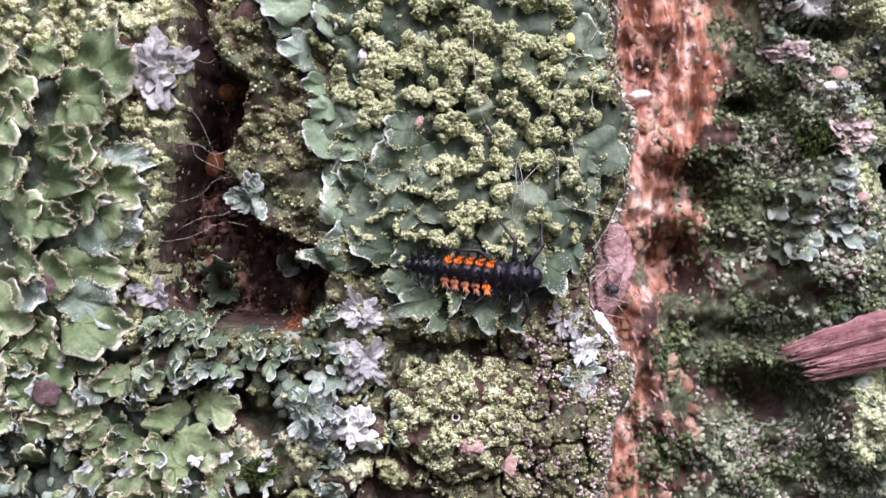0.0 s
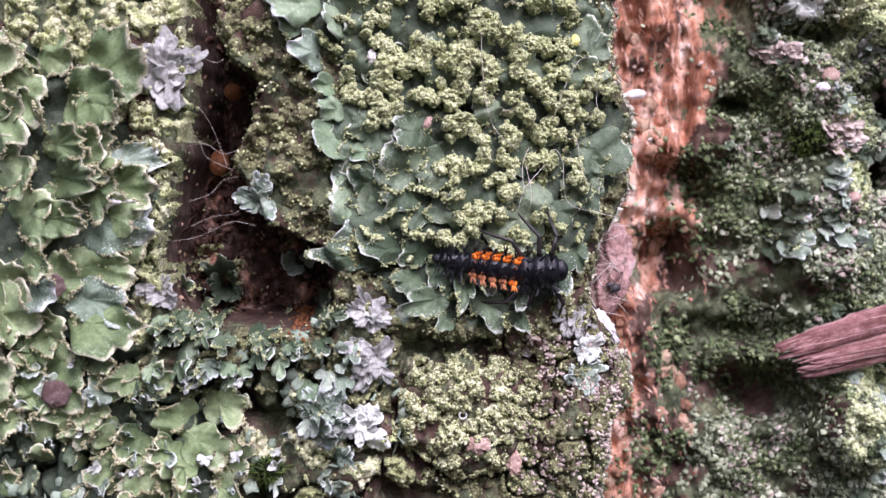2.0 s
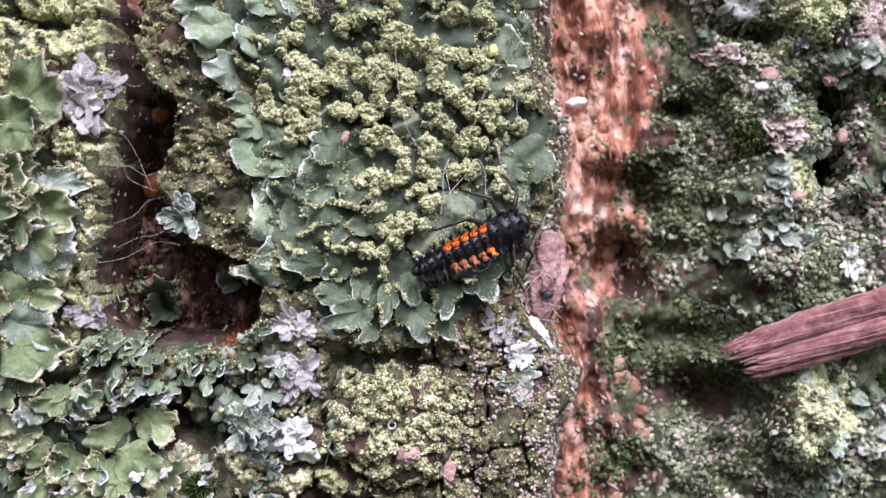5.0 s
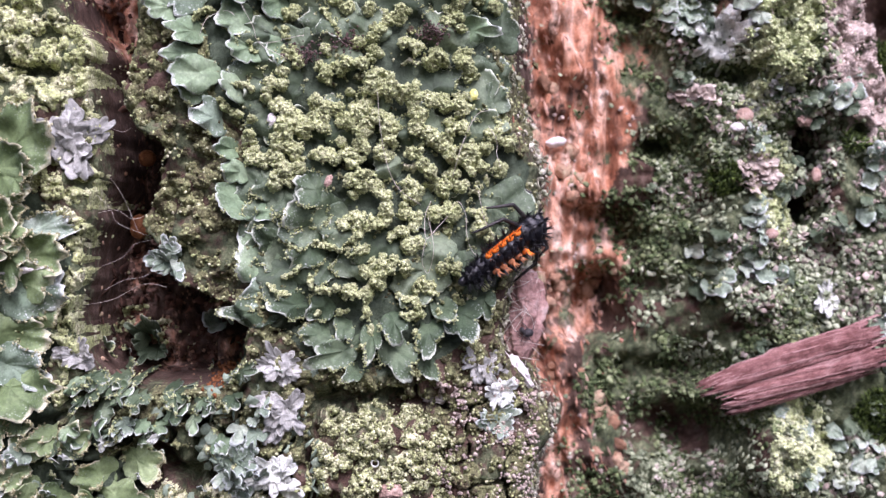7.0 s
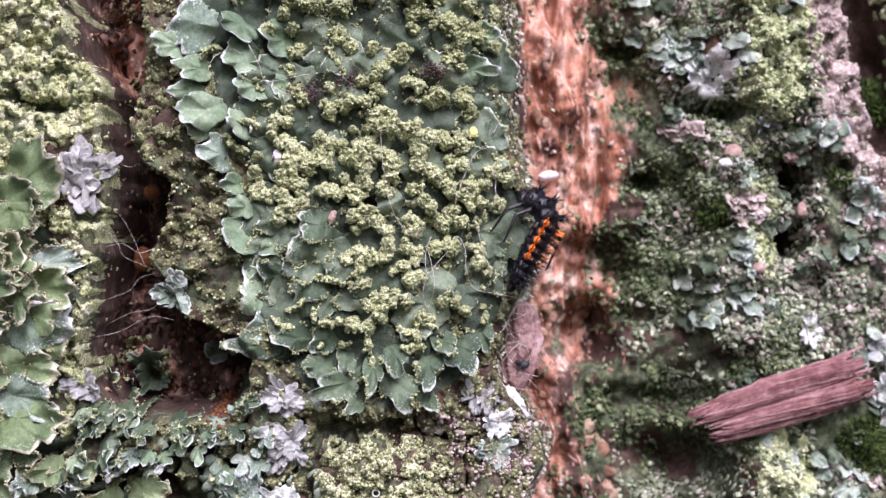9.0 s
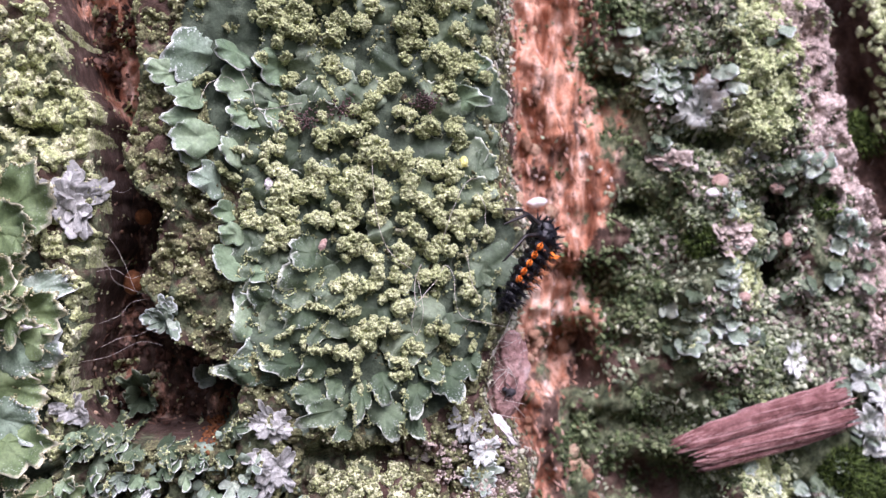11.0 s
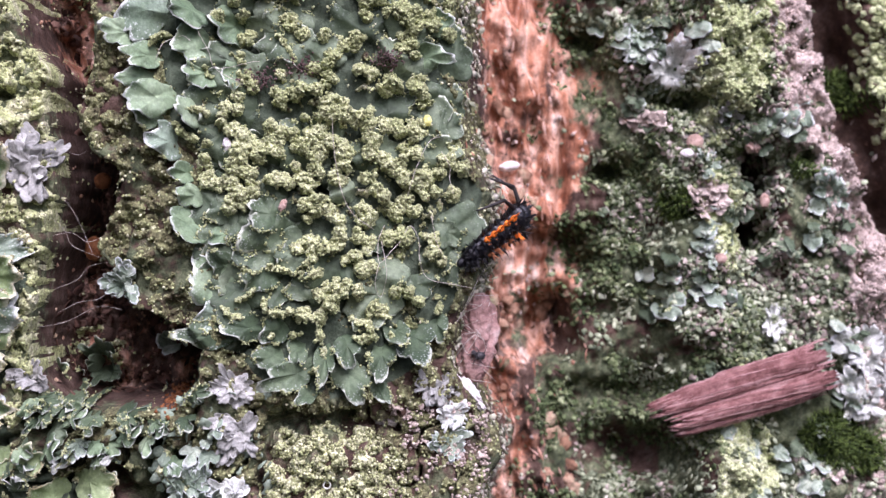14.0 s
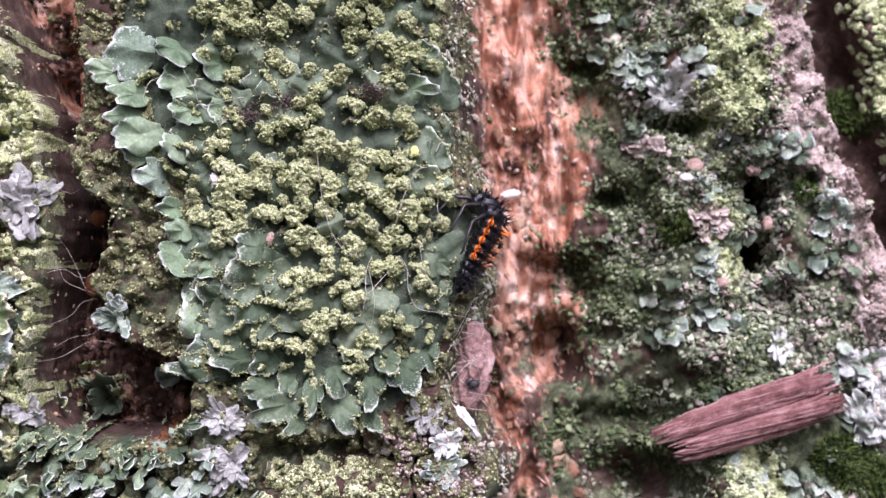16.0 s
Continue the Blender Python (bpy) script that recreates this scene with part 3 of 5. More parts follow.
ROSETTE = [
    (-21.5, -6.5, 123, 2.1, 1.4), (-21.5, -6.5, 70, 2.0, 1.5), (-21.5, -6.5, 18, 1.3, 1.3), (-21.5, -6.6, -56, 1.7, 1.3),
    (-21.5, -6.6, -100, 1.7, 1.3), (-21.5, -6.5, -178, 1.1, 1.3),
]

def more_lobes(n, box, keep, aim, size, seed):
    """Lobes at random in a stretch of the plan, turned the way that aim(x, z) gives in degrees."""
    r = np.random.default_rng(seed)
    rows = []
    while len(rows) < n:
        x, z = r.uniform(box[0], box[1]), r.uniform(box[2], box[3])
        if r.random() < float(keep(np.array([x]), np.array([z]))[0]):
            ln = r.uniform(*size)
            rows.append((x, z, aim(x, z) + r.uniform(-40, 40), ln, ln * r.uniform(0.75, 1.15)))
    return rows


def outward(x, z):
    return math.degrees(math.atan2(z - 5, x + 2))


GREEN = "broad grey-green leafy lichen with pale frosted lobe margins on bark"
thallus("leafy_lichen", MARGIN_A[:6], THALLUS_PALE, GREEN, "lichen", 1, "leafy lichens", frost=(1,), powder=0.08, lift=0.95, scallops=3)
thallus("leafy_lichen", MARGIN_A[6:7], THALLUS_PALE, GREEN, "lichen", 15, "leafy lichens", powder=0.3, lift=0.75, scallops=5)
thallus("leafy_lichen", MARGIN_A[7:], THALLUS_DEEP, GREEN, "lichen", 17, "leafy lichens", frost=(0,), powder=0.4, lift=0.55, scallops=4)
thallus("leafy_lichen", FINGERS, THALLUS_DEEP, "dark green leafy lichen with narrow frosted finger lobes", "lichen", 2, "leafy lichens", powder=0.35, lift=0.9, stagger=0.4, scallops=3, cut=0.25, curl=0.6)
thallus("leafy_lichen", UPPER, THALLUS_PALE, GREEN, "lichen", 3, "leafy lichens", frost=(0,), lift=0.95)
thallus("leafy_lichen", LEFT_A, THALLUS_YELLOW, "yellow-green leafy lichen with wavy overlapping lobes", "lichen", 4, "leafy lichens", frost=(5, 8), lift=0.7, curl=1.0, scallops=5, stagger=0.55, powder=0.5)
thallus("leafy_lichen", LEFT_B, THALLUS_YELLOW, "yellow-green leafy lichen with wavy overlapping lobes", "lichen", 5, "leafy lichens", frost=(1, 4), lift=0.7, curl=1.0, scallops=5, stagger=0.55, powder=0.5)
thallus("leafy_lichen", LOW_A, THALLUS_YELLOW, "ragged green leafy lichen with curled lobes", "lichen", 6, "leafy lichens", curl=0.6, powder=0.45, cut=0.3)
thallus("leafy_lichen", LOW_B, THALLUS, "small ragged green lichen lobes between crusts", "lichen", 7, "leafy lichens", curl=0.6, cut=0.5, powder=0.4)
thallus("leafy_lichen", PURE, BLUE, "small pale lichen lobe over a dark crevice", "lichen", 8, "small lichens", lift=3.2)
thallus("leafy_lichen", ROSETTE, THALLUS, "small dark green lichen rosette in a crevice", "lichen", 9, "small lichens", lift=2.2, curl=0.2, cut=0.5)


thallus("leafy_lichen", more_lobes(110, (-11.0, 3.0, -0.5, 25), on_thallus, outward, (2.2, 4.4), 11), THALLUS, "flat grey-green leafy lichen sheets under powdery granules", "lichen", 12, "leafy lichens", lift=0.1, curl=0.35, stagger=0.17, powder=0.3)
thallus("leafy_lichen", more_lobes(40, (-39, -29, -14, 9), on_left, lambda x, z: -6, (3.0, 5.2), 12), THALLUS_YELLOW, "yellow-green leafy lichen with wavy overlapping lobes", "lichen", 13, "leafy lichens", lift=0.4, curl=0.8, scallops=4, powder=0.55, stagger=0.45)
thallus("leafy_lichen", more_lobes(48, (-36, -19, -23, -11), on_left, lambda x, z: -60 + 15 * z + 9 * x, (0.9, 2.8), 13), THALLUS_YELLOW, "ragged green leafy lichen with curled lobes", "lichen", 14, "leafy lichens", lift=0.3, curl=0.8, scallops=3, stagger=0.35, powder=0.4, cut=0.4)


thallus("leafy_lichen", more_lobes(20, (-25, -14, -10, -7), lambda x, z: 1.0 + 0 * x, lambda x, z: 50 * z, (0.8, 2.2), 16), THALLUS_DEEP, "small dark green curled lichen lobes below the crevice", "lichen", 16, "leafy lichens", lift=0.7, curl=0.7, scallops=4, stagger=0.4, powder=0.45, cut=0.8)


def rosette_rows(x, z, radius, n, seed):
    r = np.random.default_rng(seed)
    spots = zip(np.arange(2 * n) * 2.4 + r.uniform(-0.4, 0.4, 2 * n), r.uniform(-0.55, 0.1, 2 * n))
    return [(x + q * radius * math.cos(a), z + q * radius * math.sin(a), math.degrees(a) + r.uniform(-45, 45), radius * r.uniform(0.85, 1.4), radius * r.uniform(0.55, 0.95)) for a, q in spots]


for k, (x, z, rad, n, mat, label) in enumerate([
        (-24.8, 7.4, 2.3, 8, LAVENDER, "grey-white ragged lichen patch on bark"),
        (-11.0, -7.9, 1.6, 7, LAVENDER, "lavender-grey lichen patch with small lobes"),
        (-10.8, -10.8, 1.9, 8, LAVENDER, "lavender-grey lichen patch with small lobes"),
        (3.0, -8.1, 1.5, 7, LAVENDER, "lavender-grey lichen crust near the plate's edge"),
        (4.2, -9.9, 1.4, 6, PALE, "chalk-white lichen crust near the plate's edge"),
        (4.0, -12.0, 1.5, 6, BLUE, "pale blue-green lichen lobes on bark"),
        (-13.7, -14.2, 1.8, 8, BLUE, "blue-grey finely lobed lichen on bark"),
        (-11.3, -15.2, 1.7, 8, PALE, "blue-grey finely lobed lichen on bark"),
        (-18.3, -0.4, 1.4, 6, BLUE, "blue-grey lichen on the furrow's edge"),
        (-24.6, -7.0, 1.2, 5, LAVENDER, "grey-white ragged lichen patch on bark"),
        (20.4, 19.0, 1.9, 6, BLUE, "pale blue-green lichen lobes on the far ridge"),
        (22.5, 17.1, 2.0, 7, PALE, "pale forked lichen lobes on the far ridge"),
        (35.5, 6.9, 2.0, 5, BLUE, "grey-green lichen lobe on the far ridge"),
        (38.4, -6.0, 2.6, 9, PALE, "whitish lichen mass beside the wood splinter"),
        (38.0, -9.6, 2.2, 8, PALE, "whitish lichen mass beside the wood splinter"),
        (41.5, -8.5, 2.6, 8, LAVENDER, "whitish lichen mass beside the wood splinter"),
        (25.6, 1.6, 1.1, 6, BLUE, "small round shell-like lichen"),
        (25.1, 9.1, 1.1, 4, BLUE, "small round pale green lichen scale"),
        (24.8, 11.6, 0.9, 3, LAVENDER, "pinkish pale lichen scale"),
        (31.2, -3.6, 1.5, 5, PALE, "whitish lichen flake behind the wood splinter"),
        (26.8, 13.0, 1.1, 5, LAVENDER, "lavender lichen scale on the far ridge")]):
    thallus("small_lichen", rosette_rows(x, z, rad, n, 200 + k), mat, label, "lichen", 20 + k, "small lichens", lift=0.5, curl=0.2, scallops=4, stagger=0.1, cut=0.6)


# ---- granular crusts ----
# heaps of powdery granules: x, z and radius
HEAPS_TOP = [
    (-10.3, 16.3, 0.54), (-10.6, 14.9, 0.39), (-6.5, 16.6, 0.47), (-5.0, 16.6, 0.47), (-3.6, 16.0, 0.62), (-2.8, 16.4, 0.62), (-4.4, 15.3, 0.54), (-4.8, 14.7, 0.47),
    (-5.7, 14.3, 0.47), (0.5, 16.8, 0.47), (1.0, 16.3, 0.54), (0.3, 16.0, 0.39), (1.3, 15.6, 0.31), (-2.6, 14.3, 0.47), (-1.9, 14.1, 0.54), (-0.3, 13.4, 0.70),
    (-0.9, 13.1, 0.39), (1.5, 13.5, 0.70), (1.9, 12.5, 0.62), (-4.6, 13.6, 0.54), (-6.6, 12.9, 0.47), (-5.5, 12.7, 0.54), (-4.7, 12.1, 0.54), (-3.8, 12.0, 0.47),
    (-3.6, 11.2, 0.78), (-4.7, 11.2, 0.62), (-3.0, 10.7, 0.39), (-6.3, 10.8, 0.31), (-5.5, 10.8, 0.31), (-2.1, 10.9, 0.85), (-0.9, 10.6, 0.70), (0.1, 10.4, 0.62),
]
HEAPS_MIDDLE = [
    (1.3, 10.3, 0.85), (-1.7, 9.6, 0.70), (-1.9, 8.6, 0.62), (-1.1, 8.2, 0.47), (-0.5, 7.8, 0.54), (0.5, 9.1, 0.39), (0.5, 8.1, 0.47), (1.3, 8.5, 0.62),
    (-5.5, 9.7, 0.78), (-4.8, 9.1, 0.78), (-6.3, 8.9, 0.54), (-5.5, 8.3, 0.70), (-3.8, 8.7, 0.70), (-3.6, 7.6, 0.54), (-4.0, 6.8, 0.62), (-5.5, 7.2, 0.62),
    (-6.3, 6.4, 0.62), (-6.9, 7.5, 0.39), (-6.9, 9.1, 0.54), (-1.9, 6.8, 0.54), (-1.5, 6.1, 0.47), (0.1, 7.3, 0.47), (0.5, 6.7, 0.47), (1.9, 6.9, 0.70),
    (1.3, 6.3, 0.47), (3.1, 7.2, 0.47), (4.3, 8.9, 0.70), (3.9, 9.6, 0.47), (3.5, 8.2, 0.54), (4.7, 7.8, 0.62),
]
HEAPS_INNER = [
    (-12.5, 13.5, 0.23), (-8.0, 13.8, 0.39), (-10.4, 13.4, 0.54), (-9.8, 12.8, 0.39), (-10.8, 12.2, 0.47), (-11.5, 11.4, 0.47), (-10.8, 11.2, 0.39), (-11.9, 10.5, 0.47),
    (-11.2, 9.9, 0.54), (-10.4, 9.5, 0.54), (-8.5, 10.0, 0.54), (-8.0, 9.4, 0.78), (-8.7, 8.8, 0.70), (-9.7, 9.0, 0.54), (-10.7, 8.4, 0.62), (-9.3, 8.2, 0.54),
    (-8.2, 8.5, 0.62), (-7.2, 9.6, 0.54), (-13.1, 7.8, 0.54), (-12.8, 8.9, 0.31), (-10.8, 7.3, 0.85), (-10.1, 6.9, 0.78), (-11.2, 6.5, 0.70), (-12.7, 6.5, 0.62),
    (-11.9, 6.1, 0.54), (-10.8, 5.4, 0.85), (-9.9, 5.6, 0.54), (-11.3, 4.6, 0.47),
]
HEAPS_LOWER = [
    (-10.4, 4.8, 0.54), (-8.0, 6.5, 0.54), (-7.4, 6.4, 0.47), (-8.7, 6.5, 0.39), (-7.8, 12.1, 0.54), (-8.3, 12.4, 0.39), (-7.0, 12.5, 0.47), (-6.3, 4.8, 0.54),
    (-5.3, 4.8, 0.78), (-4.6, 4.3, 0.47), (-6.1, 3.9, 0.31), (-4.0, 3.9, 0.47), (-3.9, 2.9, 0.54), (-4.0, 1.9, 0.47), (-4.9, 1.9, 0.47), (-5.9, 2.1, 0.70),
    (-6.6, 1.9, 0.54), (-5.8, 1.0, 0.47), (-5.5, 0.2, 0.47), (-2.3, 4.5, 0.62), (-2.1, 3.9, 0.62), (-1.5, 4.1, 0.39), (-2.6, 2.7, 0.54), (-1.9, 2.4, 0.54),
    (-1.9, 1.8, 0.39), (-2.6, 1.4, 0.47), (0.1, 4.6, 0.70), (0.7, 5.2, 0.54), (1.3, 4.6, 0.47), (-0.9, 5.5, 0.47),
]
HEAPS_FOOT = [
    (-0.5, 2.6, 0.54), (0.5, 2.8, 0.70), (2.5, 2.6, 0.54), (2.6, 1.6, 0.54), (3.3, 1.0, 0.39), (-2.2, 0.4, 0.54), (-1.5, 0.6, 0.39), (0.1, -1.0, 0.54),
    (0.9, -1.2, 0.47), (1.6, -1.8, 0.39), (-4.0, -1.1, 0.93), (-5.0, -1.3, 0.54), (-3.6, -0.8, 0.62), (-2.6, -1.1, 0.54), (-4.4, -2.1, 0.62), (-6.3, -2.7, 0.54),
    (-5.3, -2.9, 0.54), (-1.3, -2.3, 0.54), (-0.7, -2.7, 0.39), (-1.8, -2.5, 0.39), (2.8, 6.0, 0.39), (1.9, 5.7, 0.39), (4.1, 5.8, 0.54),
]
# frilled margins that bear granules
FRILLS = [
    [(-16.8, 15.6), (-16.1, 16.1), (-15.4, 16.3)], [(-10.8, 0.8), (-10.2, 0.2), (-9.5, -0.0)], [(-8.7, 0.6), (-8.0, 0.5), (-7.0, 0.1), (-5.7, -0.1)],
    [(-5.6, 0.2), (-5.7, 1.6)], [(-11.7, -2.3), (-11.2, -2.8), (-10.4, -3.0)], [(-9.0, -1.7), (-8.8, -2.5), (-7.7, -2.8), (-7.0, -2.4)],
    [(-10.7, -1.8), (-10.0, -1.3), (-9.4, -0.9)], [(-3.0, -3.1), (-1.9, -3.4), (-1.5, -4.3), (-2.8, -4.5)], [(-0.4, -4.2), (0.1, -5.1), (0.7, -4.9)],
    [(-5.2, -4.2), (-5.0, -5.2), (-4.7, -5.9), (-4.9, -6.9)], [(-1.9, -5.6), (-1.4, -6.2), (-1.5, -6.8)], [(-14.7, 11.6), (-14.1, 11.2), (-13.6, 11.3)],
    [(-14.9, 10.2), (-14.4, 9.5), (-13.5, 9.1)], [(-13.4, 11.2), (-12.8, 10.9)], [(-8.6, -4.4), (-8.2, -4.0)],
    [(-6.9, -4.2), (-6.5, -4.0)], [(-5.5, -4.4), (-5.2, -3.8)], [(-3.6, 0.8), (-3.2, 1.4)],
    [(-11.2, 15.1), (-10.4, 14.5)], [(3.0, -2.6), (3.4, -1.8)], [(-8.0, 16.3), (-7.4, 15.4), (-7.0, 14.8)],
    [(-13.0, 14.7), (-12.7, 13.3)], [(-6.3, -0.2), (-5.5, 0.0)],
]


def frill_points():
    r = np.random.default_rng(17)
    out = []
    for line in FRILLS:
        for (x0, z0), (x1, z1) in zip(line, line[1:]):
            for w in np.arange(0, 1, 0.3 / max(0.3, math.hypot(x1 - x0, z1 - z0))):
                out.append((x0 + (x1 - x0) * w + r.uniform(-0.06, 0.06), z0 + (z1 - z0) * w + r.uniform(-0.06, 0.06), r.uniform(0.16, 0.27)))
    return out


def high_heaps():
    """The heaps on the upper reach of the plate."""
    r = np.random.default_rng(18)
    return [(r.uniform(-13, 3.8), r.uniform(17.2, 27), r.uniform(0.35, 0.8)) for k in range(90)]


def mounds(x, z):
    """How thick the heaps of granules lie, below nought outside them, and how high their tops stand."""
    wx, wz = x + 0.14 * fbm(x, z, 0.7, 2, 81), z + 0.14 * fbm(x, z, 0.7, 2, 82)
    thick, dome = np.full(len(x), -1.0), np.zeros(len(x))
    for cx, cz, r in HEAPS_TOP + HEAPS_MIDDLE + HEAPS_INNER + HEAPS_LOWER + HEAPS_FOOT + frill_points() + high_heaps():
        near = np.flatnonzero((np.abs(x - cx) < 1.6 * r) & (np.abs(z - cz) < 1.6 * r))
        d = np.hypot(wx[near] - cx, wz[near] - cz) / (1.12 * r)
        thick[near] = np.maximum(thick[near], 1 - d)
        dome[near] = np.maximum(dome[near], (0.25 + 0.95 * r) * np.sqrt(np.maximum(0, 1 - d * d)))
    return thick + 0.22 * fbm(x, z, 0.45, 2, 87), dome


def crumbs(level, rough, cells, n=10):
    """A few shapes of a crumbly, cauliflower-like lump."""
    v, f = ico(level)
    out = []
    for k in range(n):
        d = np.array([noise.voronoi(Vector(p) * cells + Vector((7.0 * k, 3.0, 0)))[0][0] for p in v])
        e = np.array([noise.voronoi(Vector(p) * cells * 2.3 + Vector((0, 5.0 * k, 1.0)))[0][0] for p in v])
        s = np.array([noise.noise(Vector(p) * 1.1 + Vector((0, 0, 9.0 * k))) for p in v])
        q = 1.1 - rough * d - 0.5 * rough * e + 0.3 * s
        out.append(v * (q / q.mean())[:, None])
    return out, f


COARSE, FINE = crumbs(1, 0.55, 2.0), crumbs(2, 0.5, 2.2)


def lumps(name, x, z, rad, base, mat, label, category, shapes, long=1.5, tall=0.85):
    """One joined scatter of crumbly lumps that sit on the bark."""
    protos, f = shapes
    n = len(x)
    k = rng.integers(0, len(protos), n)
    V = np.stack(protos)[k]
    s = rng.uniform(0.75, long, n)
    a = rng.uniform(0, 6.28, n)
    c0, s0 = np.cos(a)[:, None], np.sin(a)[:, None]
    V = np.stack([V[..., 0] * c0 - V[..., 1] * s0, V[..., 0] * s0 + V[..., 1] * c0, V[..., 2]], -1)
    V = V * np.stack([s, np.full(n, tall), 1 / np.sqrt(s)], 1)[:, None]
    a = rng.uniform(0, 6.28, n)
    c0, s0 = np.cos(a)[:, None], np.sin(a)[:, None]
    V = np.stack([V[..., 0] * c0 - V[..., 2] * s0, V[..., 1], V[..., 0] * s0 + V[..., 2] * c0], -1) * np.asarray(rad)[:, None, None]
    V = V + np.stack([x, -(smooth_height(x, z) + base), z], 1)[:, None]
    F = f[None] + (np.arange(n) * V.shape[1])[:, None, None]
    ob = new(name, mesh_of(name, V.reshape(-1, 3), F.reshape(-1, 3), mat))
    return tagged(ob, label, category, kind="stuff")


def worley(x, z, size, seed):
    """Distance to the nearest of one random point in each cell, in cells."""
    u, w = x / size, z / size
    i, j = np.floor(u), np.floor(w)
    best = np.full(len(x), 9.0)
    for di in (-1, 0, 1):
        for dj in (-1, 0, 1):
            a, c = i + di, j + dj
            r1 = np.modf(np.abs(np.sin(a * 127.1 + c * 311.7 + seed)) * 43758.5453)[0]
            r2 = np.modf(np.abs(np.sin(a * 269.5 + c * 183.3 + seed)) * 43758.5453)[0]
            best = np.minimum(best, np.hypot(a + r1 - u, c + r2 - w))
    return best


def grain(x, z, size, seed):
    """Rounded grains from 0 to 1, one unit of size across."""
    return np.sqrt(np.maximum(0, 1 - (worley(x, z, size, seed) / 0.64) ** 2))


def scatter(name, x, y, z, r, mat, label, category):
    """One joined scatter of fine angular grains."""
    return granules(name, x, y, z, r, mat, label, category, ICO)


def sheet_of(name, xs, zs, top, mat, label, category):
    """A knobbly sheet over a stretch of the plan. top(x, z) gives a weight, below nought where it ends, and its height."""
    X, Z = np.meshgrid(xs, zs)
    x, z = X.ravel(), Z.ravel()
    x, z = x + rng.uniform(-0.022, 0.022, len(x)), z + rng.uniform(-0.022, 0.022, len(z))
    w, h = top(x, z)
    f = grid_faces(len(zs), len(xs))
    f = f[(w > 0)[f].sum(1) >= 2]
    used, f2 = np.unique(f, return_inverse=True)
    v = np.stack([x, -np.where(w > 0, h, h - 0.35), z], 1)[used]
    tagged(new(name, mesh_of(name, v, f2.reshape(f.shape), mat)), label, category, kind="stuff")


def build_soredia():
    label = "yellow-green powdery granules heaped on the leafy lichen"

    def heap(x, z):
        thick, dome = mounds(x, z)
        wx, wz = x + 0.1 * fbm(x, z, 0.4, 2, 84), z + 0.1 * fbm(x, z, 0.4, 2, 85)
        knob = 0.75 * grain(wx, wz, 0.62, 3) + 0.25 * grain(x, z, 0.26, 4)
        return thick - 0.03 + 0.5 * (grain(wx, wz, 0.62, 3) - 0.7), smooth_height(x, z) + 0.4 + (0.55 + 0.45 * knob) * (dome + 0.25) + 0.2 * grain(x, z, 0.26, 4)

    sheet_of("soredia", np.arange(-18, 6.8, 0.08), np.arange(-9, 27, 0.08), heap, SOREDIA, label, "lichen granules")
    x, z = rng.uniform(-18, 6.6, 66000), rng.uniform(-8.8, 27, 66000)
    w, h = heap(x, z)
    k = w > -0.04
    x, z, h = x[k], z[k], h[k]
    scatter("soredia", x, -(h + rng.uniform(-0.04, 0.06, len(x))), z, rng.uniform(0.045, 0.1, len(x)), SOREDIA, label, "lichen granules")
    for cream in (False, True):
        x, z, up, c = [np.array(q) for q in zip(*RIMS)]
        x, z, up = x[c == cream], z[c == cream], up[c == cream]
        n = 4
        jit = lambda s: rng.uniform(-s, s, n * len(x))
        x, z, up = np.repeat(x, n) + jit(0.12), np.repeat(z, n) + jit(0.12), np.repeat(up, n) + jit(0.08)
        scatter("soredia", x, -(smooth_height(x, z) + up), z, rng.uniform(0.04, 0.085, len(x)), CREAM if cream else SOREDIA, "cream powdery granules along the lichen's lobe margins" if cream else label, "lichen granules")


build_soredia()


def crust_cover(x, z):
    fur, val, far = zones(x, z)
    return (1 - step(0.08, 0.32, fur)) * (1 - step(0.3, 0.9, val)) * (1 - on_thallus(x, z)) * (1 - step(0.5, 1.2, cracks(x, z)))


